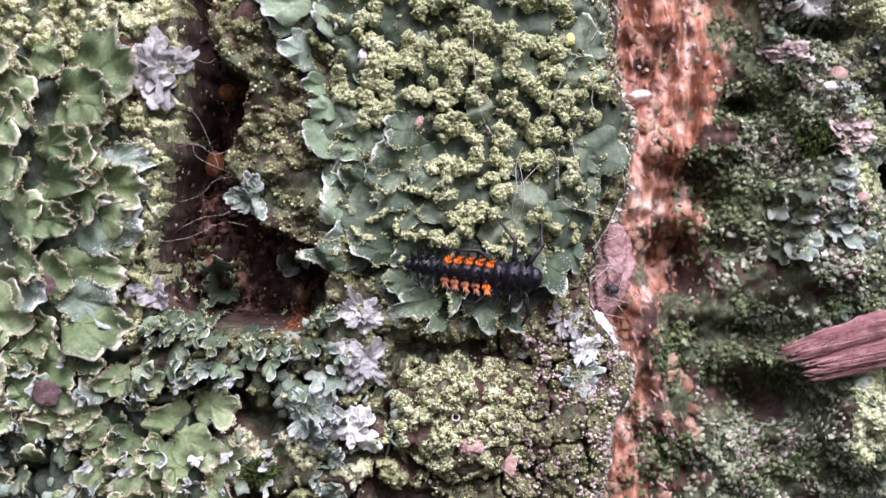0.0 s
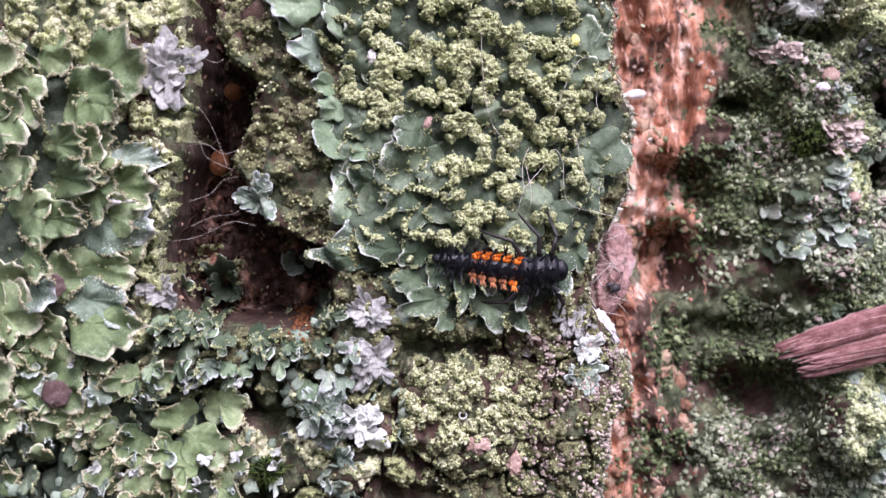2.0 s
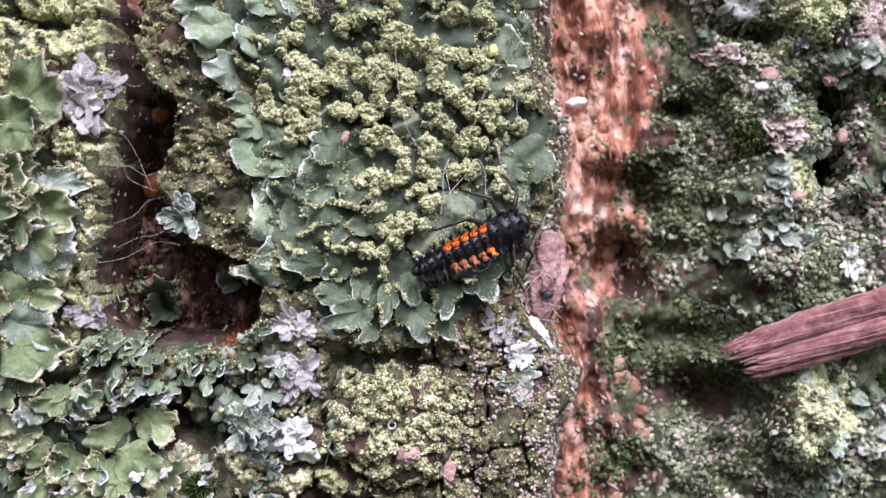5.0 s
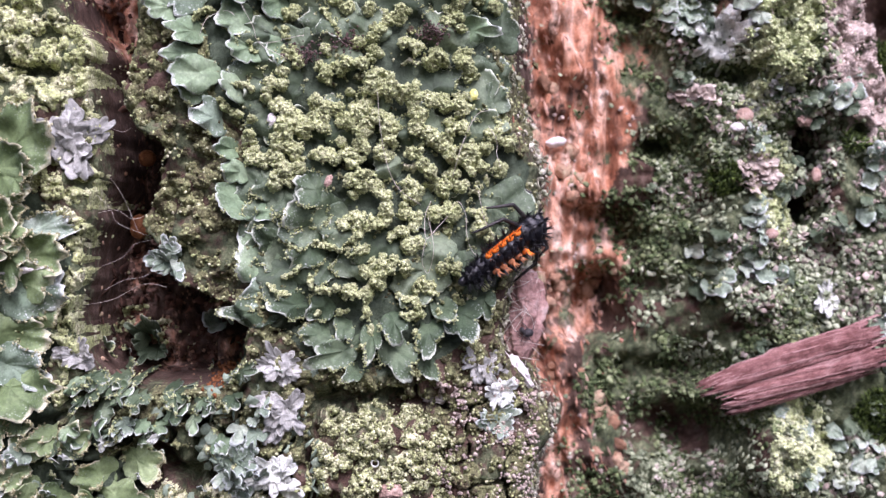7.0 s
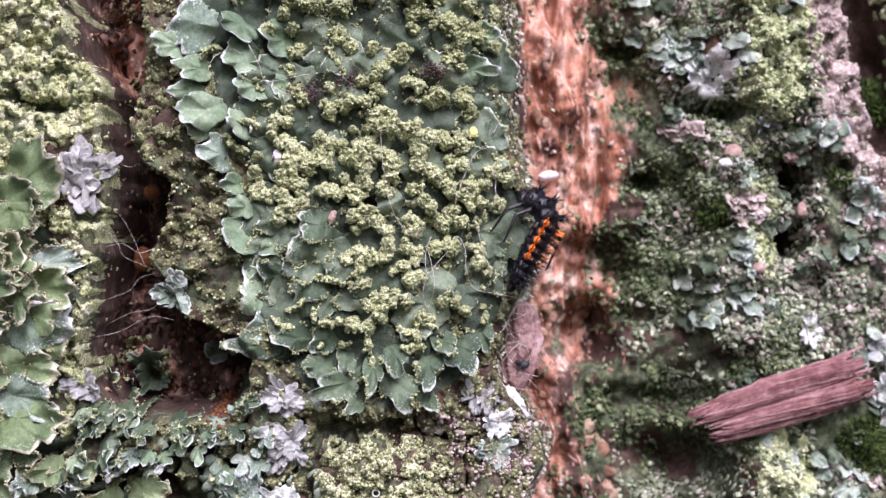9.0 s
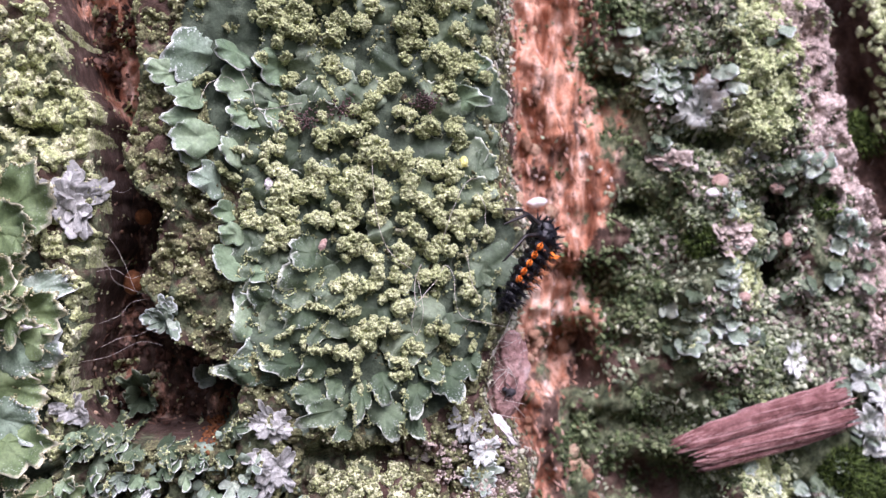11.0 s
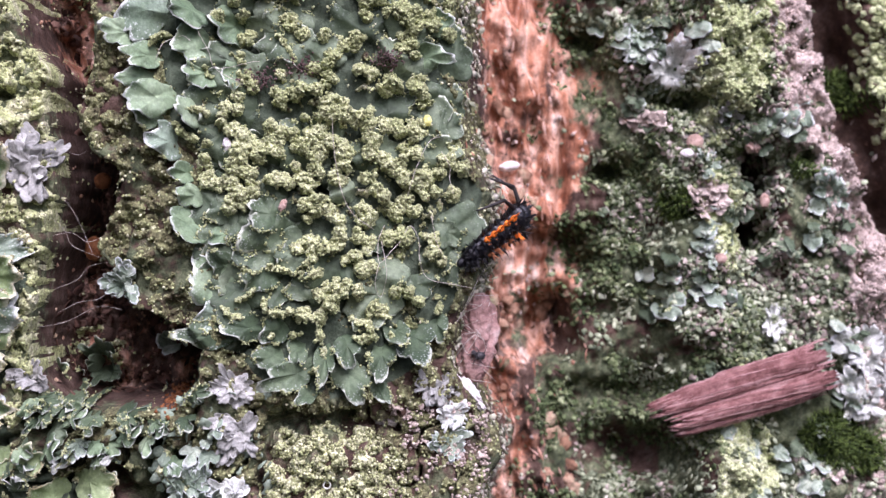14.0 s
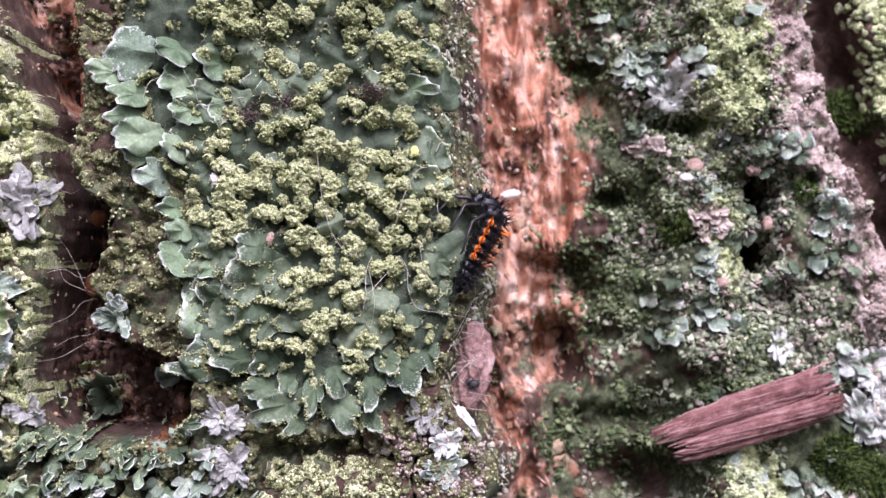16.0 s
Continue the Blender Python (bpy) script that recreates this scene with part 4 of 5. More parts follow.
def build_crusts():
    def left(x, z):
        return crust_cover(x, z) * (1 - on_left(x, z)) * step(-0.35, 0.2, fbm(x, z, 3, 3, 91) + 0.25)

    def mound(x, z):
        inside = np.clip(1.35 - ((x + 4.2) / 4.4) ** 2 - ((z + 14.7) / 3.9) ** 2, 0, 1) ** 0.3
        return inside * (1 - step(0.5, 1.2, cracks(x, z)))
    def knobs(x, z):
        big = grain(x + 0.2 * fbm(x, z, 0.8, 2, 90), z + 0.2 * fbm(x, z, 0.8, 2, 92), 1.05, 7)
        mid = grain(x + 0.1 * fbm(x, z, 0.5, 2, 94), z + 0.1 * fbm(x, z, 0.5, 2, 95), 0.5, 8)
        return -0.6 + 0.6 * big + 0.55 * mid * (0.45 + 0.55 * big) + 0.14 * grain(x, z, 0.27, 9) + 0.3 * fbm(x, z, 1.8, 2, 93)

    def on_mound(x, z):
        return mound(x, z) - 0.28 + 0.25 * fbm(x, z, 0.8, 2, 104), height(x, z, 0.5) + knobs(x, z)

    def on_plate(x, z):
        return left(x, z) - 0.95 * mound(x, z) - 0.2 - 0.5 * step(-8.5, -10, x) * step(-7.5, -9, z) + 0.5 * fbm(x, z, 1.1, 3, 105), height(x, z, 0.6) + knobs(x, z)

    sheet_of("granular_crust", np.arange(-9.4, 1.4, 0.085), np.arange(-19.6, -10, 0.085), on_mound, CRUST, "yellow-green granular lichen crust on a bark mound", "lichen crust")
    sheet_of("granular_crust", np.arange(-35, 8, 0.11), np.arange(-23, 25, 0.11), on_plate, CRUST_BROWN, "olive and brown granular lichen crust on bark", "lichen crust")
    for n, box, test, mat, label in ((9000, (-9.4, 1.4, -19.6, -10), on_mound, CRUST, "yellow-green granular lichen crust on a bark mound"), (22000, (-35, 8, -23, 25), on_plate, CRUST_BROWN, "olive and brown granular lichen crust on bark")):
        x, z = rng.uniform(box[0], box[1], n), rng.uniform(box[2], box[3], n)
        w, h = test(x, z)
        k = w > -0.12
        x, z, h = x[k], z[k], h[k]
        scatter("granular_crust", x, -(h + rng.uniform(-0.06, 0.07, len(x))), z, rng.uniform(0.05, 0.14, len(x)), mat, label, "lichen crust")
    def ridge_mound(x, z):
        return (1 - holes(x, z)) * step(0.15, 0.45, np.exp(-((x - 27.5) / 3.6) ** 2 - ((z - 19.5) / 6.5) ** 2) + np.exp(-((x - 27.8) / 2.6) ** 2 - ((z + 16.5) / 3) ** 2) + 0.8 * np.exp(-((x - 26.5) / 1.6) ** 2 - ((z - 5) / 3.5) ** 2) + 0.5 * fbm(x, z, 3, 3, 93))
    def on_ridge(x, z):
        return ridge_mound(x, z) - 0.62 + 0.7 * fbm(x, z, 1.0, 3, 106), height(x, z, 0.6) - 0.5 + 0.8 * grain(x + 0.3 * fbm(x, z, 1, 2, 109), z, 1.3, 12) + 0.45 * grain(x, z, 0.55, 13) + 0.14 * grain(x, z, 0.28, 14)

    sheet_of("granular_crust", np.arange(20, 35, 0.12), np.arange(-22, 27, 0.12), on_ridge, CRUST_FAR, "yellow-green granular lichen crust on the far ridge", "lichen crust")
    x, z = rng.uniform(20, 35, 14000), rng.uniform(-22, 27, 14000)
    w, h = on_ridge(x, z)
    x, z, h = x[w > -0.12], z[w > -0.12], h[w > -0.12]
    scatter("granular_crust", x, -(h + rng.uniform(-0.05, 0.08, len(x))), z, rng.uniform(0.06, 0.17, len(x)), CRUST_FAR, "yellow-green granular lichen crust on the far ridge", "lichen crust")
    x, z = drop_in(500, (6, 16, -24, 27), lambda x, z: step(0.8, 1.0, zones(x, z)[1]) * step(0.1, 0.4, fbm(x, z, 2.2, 3, 67)))
    lumps("granular_crust", x, z, rng.uniform(0.08, 0.22, len(x)), rng.uniform(-0.1, 0.15, len(x)), CRUST_MAUVE, "pinkish crumbs of crust on the red inner bark", "lichen crust", COARSE, 1.6)
    x, z = drop_in(2400, (2, 12, -22, 27), lambda x, z: step(0.03, 0.2, zones(x, z)[1]) * step(0.9, 0.5, zones(x, z)[1]) * step(-0.4, 0.1, fbm(x, z, 2.0, 3, 107)))
    scatter("granular_crust", x, -(height(x, z) + rng.uniform(-0.05, 0.15, len(x))), z, rng.uniform(0.05, 0.14, len(x)), CRUST_PALE, "pale grey-green crumbly crust down the plate's flank", "lichen crust")


def build_specks():
    x, z = drop_in(1400, (-0.5, 7.0, -21, -9), lambda x, z: crust_cover(x, z) * step(-0.15, 0.25, fbm(x, z, 1.6, 3, 111)))
    scatter("granular_crust", x, -(height(x, z) + rng.uniform(0.1, 0.5, len(x))), z, rng.uniform(0.07, 0.19, len(x)), CRUST_MAUVE, "mauve and pale crumbs of crust near the plate's edge", "lichen crust")


def build_mauve():
    def grey(x, z):
        fur, val, far = zones(x, z)
        return val * (1 - far) * (1 - holes(x, z)) * step(-6.5, -4.0, x - ridge_edge(z) + 2.5 * fbm(x, z, 4, 3, 94))
    def on_edge(x, z):
        return grey(x, z) - 0.6 + 0.5 * fbm(x, z, 1.2, 3, 108), height(x, z, 0.6) + -0.3 + 0.6 * grain(x + 0.3 * fbm(x, z, 1, 2, 110), z * 0.7, 1.1, 15) + 0.35 * grain(x, z * 0.8, 0.5, 16)

    sheet_of("granular_crust", np.arange(26, 50, 0.14), np.arange(-24, 27, 0.14), on_edge, CRUST_MAUVE, "pinkish grey granular crust along the far ridge", "lichen crust")
    x, z = drop_in(9000, (26, 50, -24, 28), grey)
    scatter("granular_crust", x, -(height(x, z) + rng.uniform(0.1, 0.6, len(x))), z, rng.uniform(0.06, 0.18, len(x)), CRUST_MAUVE, "pinkish grey granular crust along the far ridge", "lichen crust")
    x, z = drop_in(6000, (36, 52, -24, 28), lambda x, z: zones(x, z)[2] * step(3.6, 4.8, x - ridge_edge(z)))
    lumps("granular_crust", x, z, rng.uniform(0.2, 0.45, len(x)), rng.uniform(-0.1, 0.4, len(x)), CRUST_FAR, "green granular crust on the outermost ridge", "lichen crust", COARSE, 1.4)


build_crusts()
build_specks()
build_mauve()


# ---- chips of red inner wood ----
def build_chips():
    def red(x, z):
        fur, val, far = zones(x, z)
        return val * (1 - step(12.5, 16.5, x + 1.5 * fbm(x, z, 3, 2, 58))) + 0.6 * fur
    x, z = drop_in(700, (7, 19, -24, 28), lambda x, z: red(x, z) * (1 - 0.75 * step(5, 10, z)) * step(0.0, 0.25, fbm(x, z, 3.5, 3, 59)))
    lumps("bark_crumbs", x, z, rng.uniform(0.2, 0.6, len(x)), rng.uniform(-0.2, 0.1, len(x)), CRUMB, "pinkish brown crumbling lumps of inner bark", "bark crumbs", FINE, 1.5)
    x, z = drop_in(1500, (-26, -13, -10, 26), lambda x, z: step(0.2, 0.6, zones(x, z)[0]) * step(-0.1, 0.2, fbm(x, z, 2.5, 3, 60)))
    scatter("bark_crumbs", x, -(height(x, z) + rng.uniform(-0.05, 0.1, len(x))), z, rng.uniform(0.05, 0.2, len(x)), CRUMB, "dark brown crumbs of bark in the crevice", "bark crumbs")
    x, z = drop_in(900, (4, 18, -24, 28), red)
    n = len(x)
    ln, wd = rng.uniform(0.4, 1.5, n), rng.uniform(0.06, 0.18, n)
    a = np.radians(110 + 18 * rng.standard_normal(n))
    d = np.stack([np.cos(a), rng.uniform(-0.45, 0.25, n), np.sin(a)], 1)
    s = np.stack([-np.sin(a), rng.uniform(-0.5, 0.5, n), np.cos(a)], 1)
    c = np.stack([x, -(height(x, z) + rng.uniform(-0.08, 0.14, n)), z], 1)
    V = np.stack([c - d * ln[:, None] / 2, c - s * wd[:, None], c + s * wd[:, None], c + d * ln[:, None] / 2, c + [0, 0.16, 0], c + [0, -0.09, 0]], 1)
    f = np.array([(0, 1, 5), (0, 5, 2), (1, 3, 5), (5, 3, 2), (0, 4, 1), (0, 2, 4), (1, 4, 3), (4, 2, 3)])
    F = f[None] + (np.arange(n) * 6)[:, None, None]
    ob = new("wood_chips", mesh_of("wood_chips", V.reshape(-1, 3), F.reshape(-1, 3), CHIP, smooth=False))
    tagged(ob, "red-brown fibrous chips of inner bark in the furrows", "bark chips", kind="stuff")


build_chips()


# ---- small scales and moss on the far ridge ----
def flakes(name, x, z, size, mat, label, category, stand=0.7, lift=0.0):
    """One joined scatter of small cupped scales that stand off the bark."""
    n = len(x)
    nx, ny, nz = slope(x, z, 0.3)
    h = height(x, z)
    N = np.stack([nx, ny, nz], 1)
    d = rng.standard_normal((n, 3))
    d = d - 0.9 * (d * N).sum(1, keepdims=True) * N + N * stand * rng.uniform(0.2, 1.2, (n, 1)) - np.array([0, 0, 0.35])
    d /= np.linalg.norm(d, axis=1, keepdims=True)
    s = np.cross(d, N)
    s /= np.linalg.norm(s, axis=1, keepdims=True) + 1e-9
    q = np.cross(s, d)
    size = np.asarray(size)[:, None]
    base = np.stack([x, -(h + lift), z], 1)
    pts = []
    for a, b, c in ((0, 0, 0), (0.45, -0.42, 0.1), (0.5, 0, -0.04), (0.45, 0.42, 0.1), (0.95, -0.34, 0.12), (1.08, 0, 0.16), (0.95, 0.34, 0.12)):
        j = rng.uniform(0.8, 1.2, (n, 1))
        pts.append(base + size * (a * d * j + b * s * j + c * q))
    V = np.stack(pts, 1)
    low = V + q[:, None] * 0.05 + d[:, None] * 0.0
    V = np.concatenate([V, low], 1)
    top = [(0, 2, 1), (0, 3, 2), (1, 2, 5), (1, 5, 4), (2, 3, 6), (2, 6, 5)]
    f = top + [(a + 7, c + 7, b + 7) for a, b, c in top] + [(0, 1, 7), (1, 8, 7), (1, 4, 8), (4, 11, 8), (4, 5, 11), (5, 12, 11), (5, 6, 12), (6, 13, 12), (6, 3, 13), (3, 10, 13)]
    F = np.array(f)[None] + (np.arange(n) * 14)[:, None, None]
    ob = new(name, mesh_of(name, V.reshape(-1, 3), F.reshape(-1, 3), mat))
    return tagged(ob, label, category, kind="stuff")


def build_scales():
    def ridge(x, z):
        fur, val, far = zones(x, z)
        bare = np.maximum(np.exp(-((x - 27.5) / 3.8) ** 2 - ((z - 19.5) / 6.5) ** 2), step(-4.5, -2.5, x - ridge_edge(z)))
        return val * (1 - 0.8 * far) * (1 - holes(x, z)) * (1 - 0.9 * step(0.3, 0.6, bare)) * step(14, 19, x + 2.5 * fbm(x, z, 4, 2, 95)) * step(-0.3, 0.15, fbm(x, z, 3, 3, 96))
    x, z = drop_in(26000, (12, 46, -24, 27), ridge)
    granule = rng.uniform(0.22, 0.6, len(x))
    flakes("lichen_scales", x, z, granule, SQUAMULE, "small dark green lichen scales over the far ridge", "lichen scales")
    x, z = drop_in(12000, (16, 48, -26, 28), lambda x, z: ridge(x, z) * step(0.05, 0.3, fbm(x, z, 5, 3, 97) + 0.6 * np.exp(-((x - 22) / 4) ** 2 - ((z - 10.5) / 2.5) ** 2) + 0.7 * step(-4, -0.5, x - ridge_edge(z))))
    flakes("lichen_scales", x, z, rng.uniform(0.25, 0.7, len(x)), SQUAMULE_MAUVE, "dull mauve-brown lichen scales over the far ridge", "lichen scales")
    x, z = drop_in(900, (6, 20, -24, 28), lambda x, z: zones(x, z)[1] * (1 - 0.7 * step(6, 11, z)) * step(-0.05, 0.3, fbm(x, z, 2.5, 3, 98)))
    flakes("lichen_scales", x, z, rng.uniform(0.2, 0.5, len(x)), SQUAMULE, "green lichen scales along the red inner wood", "lichen scales")
    x, z = drop_in(20000, (8, 30, -24, 27), lambda x, z: zones(x, z)[1] * (1 - 0.9 * np.exp(-((x - 28) / 4) ** 2 - ((z - 19.5) / 7) ** 2)) * (1 - 0.25 * holes(x, z)) * step(11.5, 15.5, x + 3.0 * step(-8, -12, z) + 3.0 * fbm(x, z, 3, 3, 68)) * step(-0.15, 0.15, fbm(x, z, 3.2, 3, 69)))
    flakes("moss_leaves", x, z, rng.uniform(0.2, 0.55, len(x)), MOSS_SOFT, "soft dark green moss leaves in the hollows of the bark", "moss", 1.1)
    x, z = drop_in(5200, (3, 12, -22, 27), lambda x, z: step(0.02, 0.12, zones(x, z)[1]) * step(0.92, 0.6, zones(x, z)[1]) * step(-0.45, 0.0, fbm(x, z, 1.8, 3, 109)))
    flakes("lichen_scales", x, z, rng.uniform(0.2, 0.6, len(x)), FLANK, "pale grey-green lichen scales down the plate's flank", "lichen scales", 0.6)
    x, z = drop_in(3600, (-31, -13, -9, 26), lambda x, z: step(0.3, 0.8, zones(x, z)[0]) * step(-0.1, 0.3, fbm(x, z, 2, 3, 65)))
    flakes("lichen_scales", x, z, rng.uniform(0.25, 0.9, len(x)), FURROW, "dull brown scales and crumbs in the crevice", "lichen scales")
    x, z = drop_in(1600, (-36, -8, -24, -8), lambda x, z: crust_cover(x, z) * step(-0.1, 0.3, fbm(x, z, 2.5, 3, 99)))
    flakes("lichen_scales", x, z, rng.uniform(0.4, 1.1, len(x)), BLUE, "pale blue-green lichen scales between crusts", "lichen scales")


build_scales()


def ridge_only(x, z):
    fur, val, far = zones(x, z)
    return val * (1 - far) * (1 - holes(x, z)) * step(15, 19, x) * step(-0.1, 0.2, fbm(x, z, 5, 2, 66)) * np.maximum(step(-7, -4, z), step(23, 25, x)) * (1 - np.exp(-((x - 27) / 9) ** 2 - ((z + 9 - 0.3 * (x - 27)) / 2.6) ** 2))


thallus("leafy_lichen", more_lobes(60, (15, 38, -20, 25), ridge_only, lambda x, z: -70, (0.9, 2.1), 31), BLUE, "scattered pale grey-green lichen lobes on the far ridge", "lichen", 31, "leafy lichens", lift=0.7, curl=0.4, stagger=0.15)
thallus("leafy_lichen", more_lobes(70, (14, 38, -22, 25), ridge_only, lambda x, z: -80, (0.8, 1.9), 32), THALLUS, "scattered dark green lichen lobes on the far ridge", "lichen", 32, "leafy lichens", lift=0.7, curl=0.4, stagger=0.15)
thallus("leafy_lichen", more_lobes(50, (18, 26, 6, 14), ridge_only, lambda x, z: -80, (0.8, 1.7), 33), SQUAMULE_MAUVE, "crowded mauve-brown lichen lobes on the far ridge", "lichen", 33, "leafy lichens", lift=0.7, curl=0.4, stagger=0.15)
thallus("leafy_lichen", more_lobes(30, (-33, -10, -20, -9.5), lambda x, z: crust_cover(x, z) * step(-9.5, -10.5, x), lambda x, z: 40 * z, (0.7, 1.9), 35), BLUE, "small pale blue-grey curled lichen lobes", "lichen", 35, "small lichens", lift=1.2, curl=0.7, stagger=0.3, scallops=4, cut=0.95)
thallus("leafy_lichen", more_lobes(22, (-33, -14, -20, -9.5), lambda x, z: crust_cover(x, z), lambda x, z: 70 * z, (0.5, 1.2), 36), PALE, "small whitish curled lichen lobes", "lichen", 36, "small lichens", lift=1.4, curl=0.7, stagger=0.3, scallops=4, cut=0.95)
thallus("leafy_lichen", more_lobes(14, (-25, -14.5, -12, -7.6), crust_cover, lambda x, z: -60, (0.9, 2.0), 34), THALLUS_PALE, "small curled green lichen lobes below the crevice", "lichen", 34, "leafy lichens", lift=0.5, curl=0.8, stagger=0.3, cut=0.7, powder=0.4)


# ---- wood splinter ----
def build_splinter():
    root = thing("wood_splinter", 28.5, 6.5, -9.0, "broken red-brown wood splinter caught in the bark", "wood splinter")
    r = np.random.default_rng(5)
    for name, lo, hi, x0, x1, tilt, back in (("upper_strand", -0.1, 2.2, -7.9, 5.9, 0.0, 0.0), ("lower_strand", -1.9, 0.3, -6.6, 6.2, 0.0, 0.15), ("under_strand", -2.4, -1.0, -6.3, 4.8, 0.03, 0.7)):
        n, m = 90, 96
        u = np.linspace(0, 1, n)[:, None]
        a = np.linspace(0, 2 * np.pi, m, endpoint=False)[None]
        mid, half = (lo + hi) / 2, (hi - lo) / 2
        taper = np.interp(u, [0, 0.02, 0.1, 0.45, 1], [0.5, 0.64, 0.74, 0.88, 0.97])
        twist = a + 0.5 * u + 0.12 * fbm(6 * u + 0 * a, 0 * a + hi, 1.0, 2, 119)
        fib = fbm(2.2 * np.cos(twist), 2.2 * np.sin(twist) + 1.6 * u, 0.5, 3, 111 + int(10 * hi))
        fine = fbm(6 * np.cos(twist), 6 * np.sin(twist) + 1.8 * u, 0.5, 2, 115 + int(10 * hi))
        rad = 1 + 0.15 * fib + 0.06 * fine + 0.14 * fbm(9 * u + 0 * a, 2 * np.sin(a), 1.0, 3, 118) + 0.05 * fbm(30 * u + 0 * a, 5 * np.sin(a), 1.0, 2, 120)
        ends = 1.5 * fbm(4 * np.cos(a), 4 * np.sin(a), 0.8, 2, 121)
        X = x0 + (x1 - x0) * u + ends * np.where(u < 0.5, (1 - 2 * u) ** 6, (2 * u - 1) ** 8)
        Zc = mid * (0.35 + 0.65 * taper)
        Z = Zc + half * taper * np.sin(a) * rad + tilt * X
        Y = back - 0.8 * taper * np.cos(a) * rad + 0.05 * X
        ca, sa = math.cos(radians(17)), math.sin(radians(17))
        V = np.stack([X * ca - Z * sa, Y, X * sa + Z * ca], -1).reshape(-1, 3)
        f = [(i * m + j, i * m + (j + 1) % m, (i + 1) * m + (j + 1) % m, (i + 1) * m + j) for i in range(n - 1) for j in range(m)]
        V = np.vstack([V, V[:m].mean(0), V[-m:].mean(0)])
        f += [(n * m, (j + 1) % m, j, j) for j in range(m)] + [(n * m + 1, (n - 1) * m + j, (n - 1) * m + (j + 1) % m, (n - 1) * m + (j + 1) % m) for j in range(m)]
        # Shade between fibres is put into the colour: ridges paler than their grooves.
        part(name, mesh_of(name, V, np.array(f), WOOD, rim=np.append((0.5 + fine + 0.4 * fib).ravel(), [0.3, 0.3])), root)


build_splinter()


# ---- cocoon, threads and small finds ----
COCOON = material("papery_cocoon", [(0.11, 0.055, 0.045), (0.27, 0.155, 0.135), (0.42, 0.27, 0.24), (0.6, 0.47, 0.43)], 1.3, 0.2, 0.7, 0.7, bump_size=0.2)
SILK = material("silk", [(0.4, 0.36, 0.3), (0.55, 0.5, 0.44), (0.7, 0.66, 0.6)], 1.0, 0.3, 0.5, 0.1)
RUST = material("rust_orange", [(0.1, 0.035, 0.012), (0.2, 0.075, 0.025), (0.3, 0.13, 0.05)], 0.5, 0.12, 0.75, 0.4)
CHALK = material("chalk_white", [(0.55, 0.5, 0.48), (0.72, 0.68, 0.66), (0.85, 0.82, 0.8)], 0.4, 0.1, 0.8, 0.5)
PINK = material("flesh_pink", [(0.22, 0.135, 0.1), (0.42, 0.285, 0.23), (0.62, 0.46, 0.39)], 0.5, 0.12, 0.75, 0.4)
PURPLE = material("purple_brown", [(0.05, 0.028, 0.026), (0.1, 0.062, 0.055), (0.22, 0.165, 0.155)], 0.7, 0.15, 0.8, 0.4)
DEBRIS = material("dark_insect_shell", [(0.012, 0.011, 0.012), (0.03, 0.028, 0.03), (0.07, 0.065, 0.07)], 0.4, 0.1, 0.4, 0.4)
YELLOW = material("yellow_speck", [(0.6, 0.55, 0.1), (0.72, 0.7, 0.22), (0.8, 0.78, 0.4)], 0.4, 0.1, 0.8, 0.3)


def surface_y(x, z, up=0.0):
    return -(float(height(np.array([x]), np.array([z]))[0]) + up)


def lump_mesh(name, rx, ry, rz, mat, seed, rough=0.12, level=3):
    v, f = ico(level)
    n = np.array([noise.fractal(Vector(p) * 2.2 + Vector((seed, 0, 0)), 1.0, 2.0, 3) for p in v])
    n = n + 0.5 * np.array([noise.fractal(Vector(p) * 6.0 + Vector((0, seed, 0)), 1.0, 2.0, 2) for p in v])
    return mesh_of(name, v * (1 + rough * n[:, None]) * (rx, ry, rz), f, mat)


def lump(name, x, z, size, mat, label, category, up=0.0, y=None, seed=1.0, rough=0.15, group="", turn=0):
    ob = new(name, lump_mesh(name, *size, mat, seed, rough))
    ob.location = (x * MM, (surface_y(x, z, up) if y is None else y) * MM, z * MM)
    ob.rotation_euler = (0, radians(turn), 0)
    return tagged(ob, label, category, group)


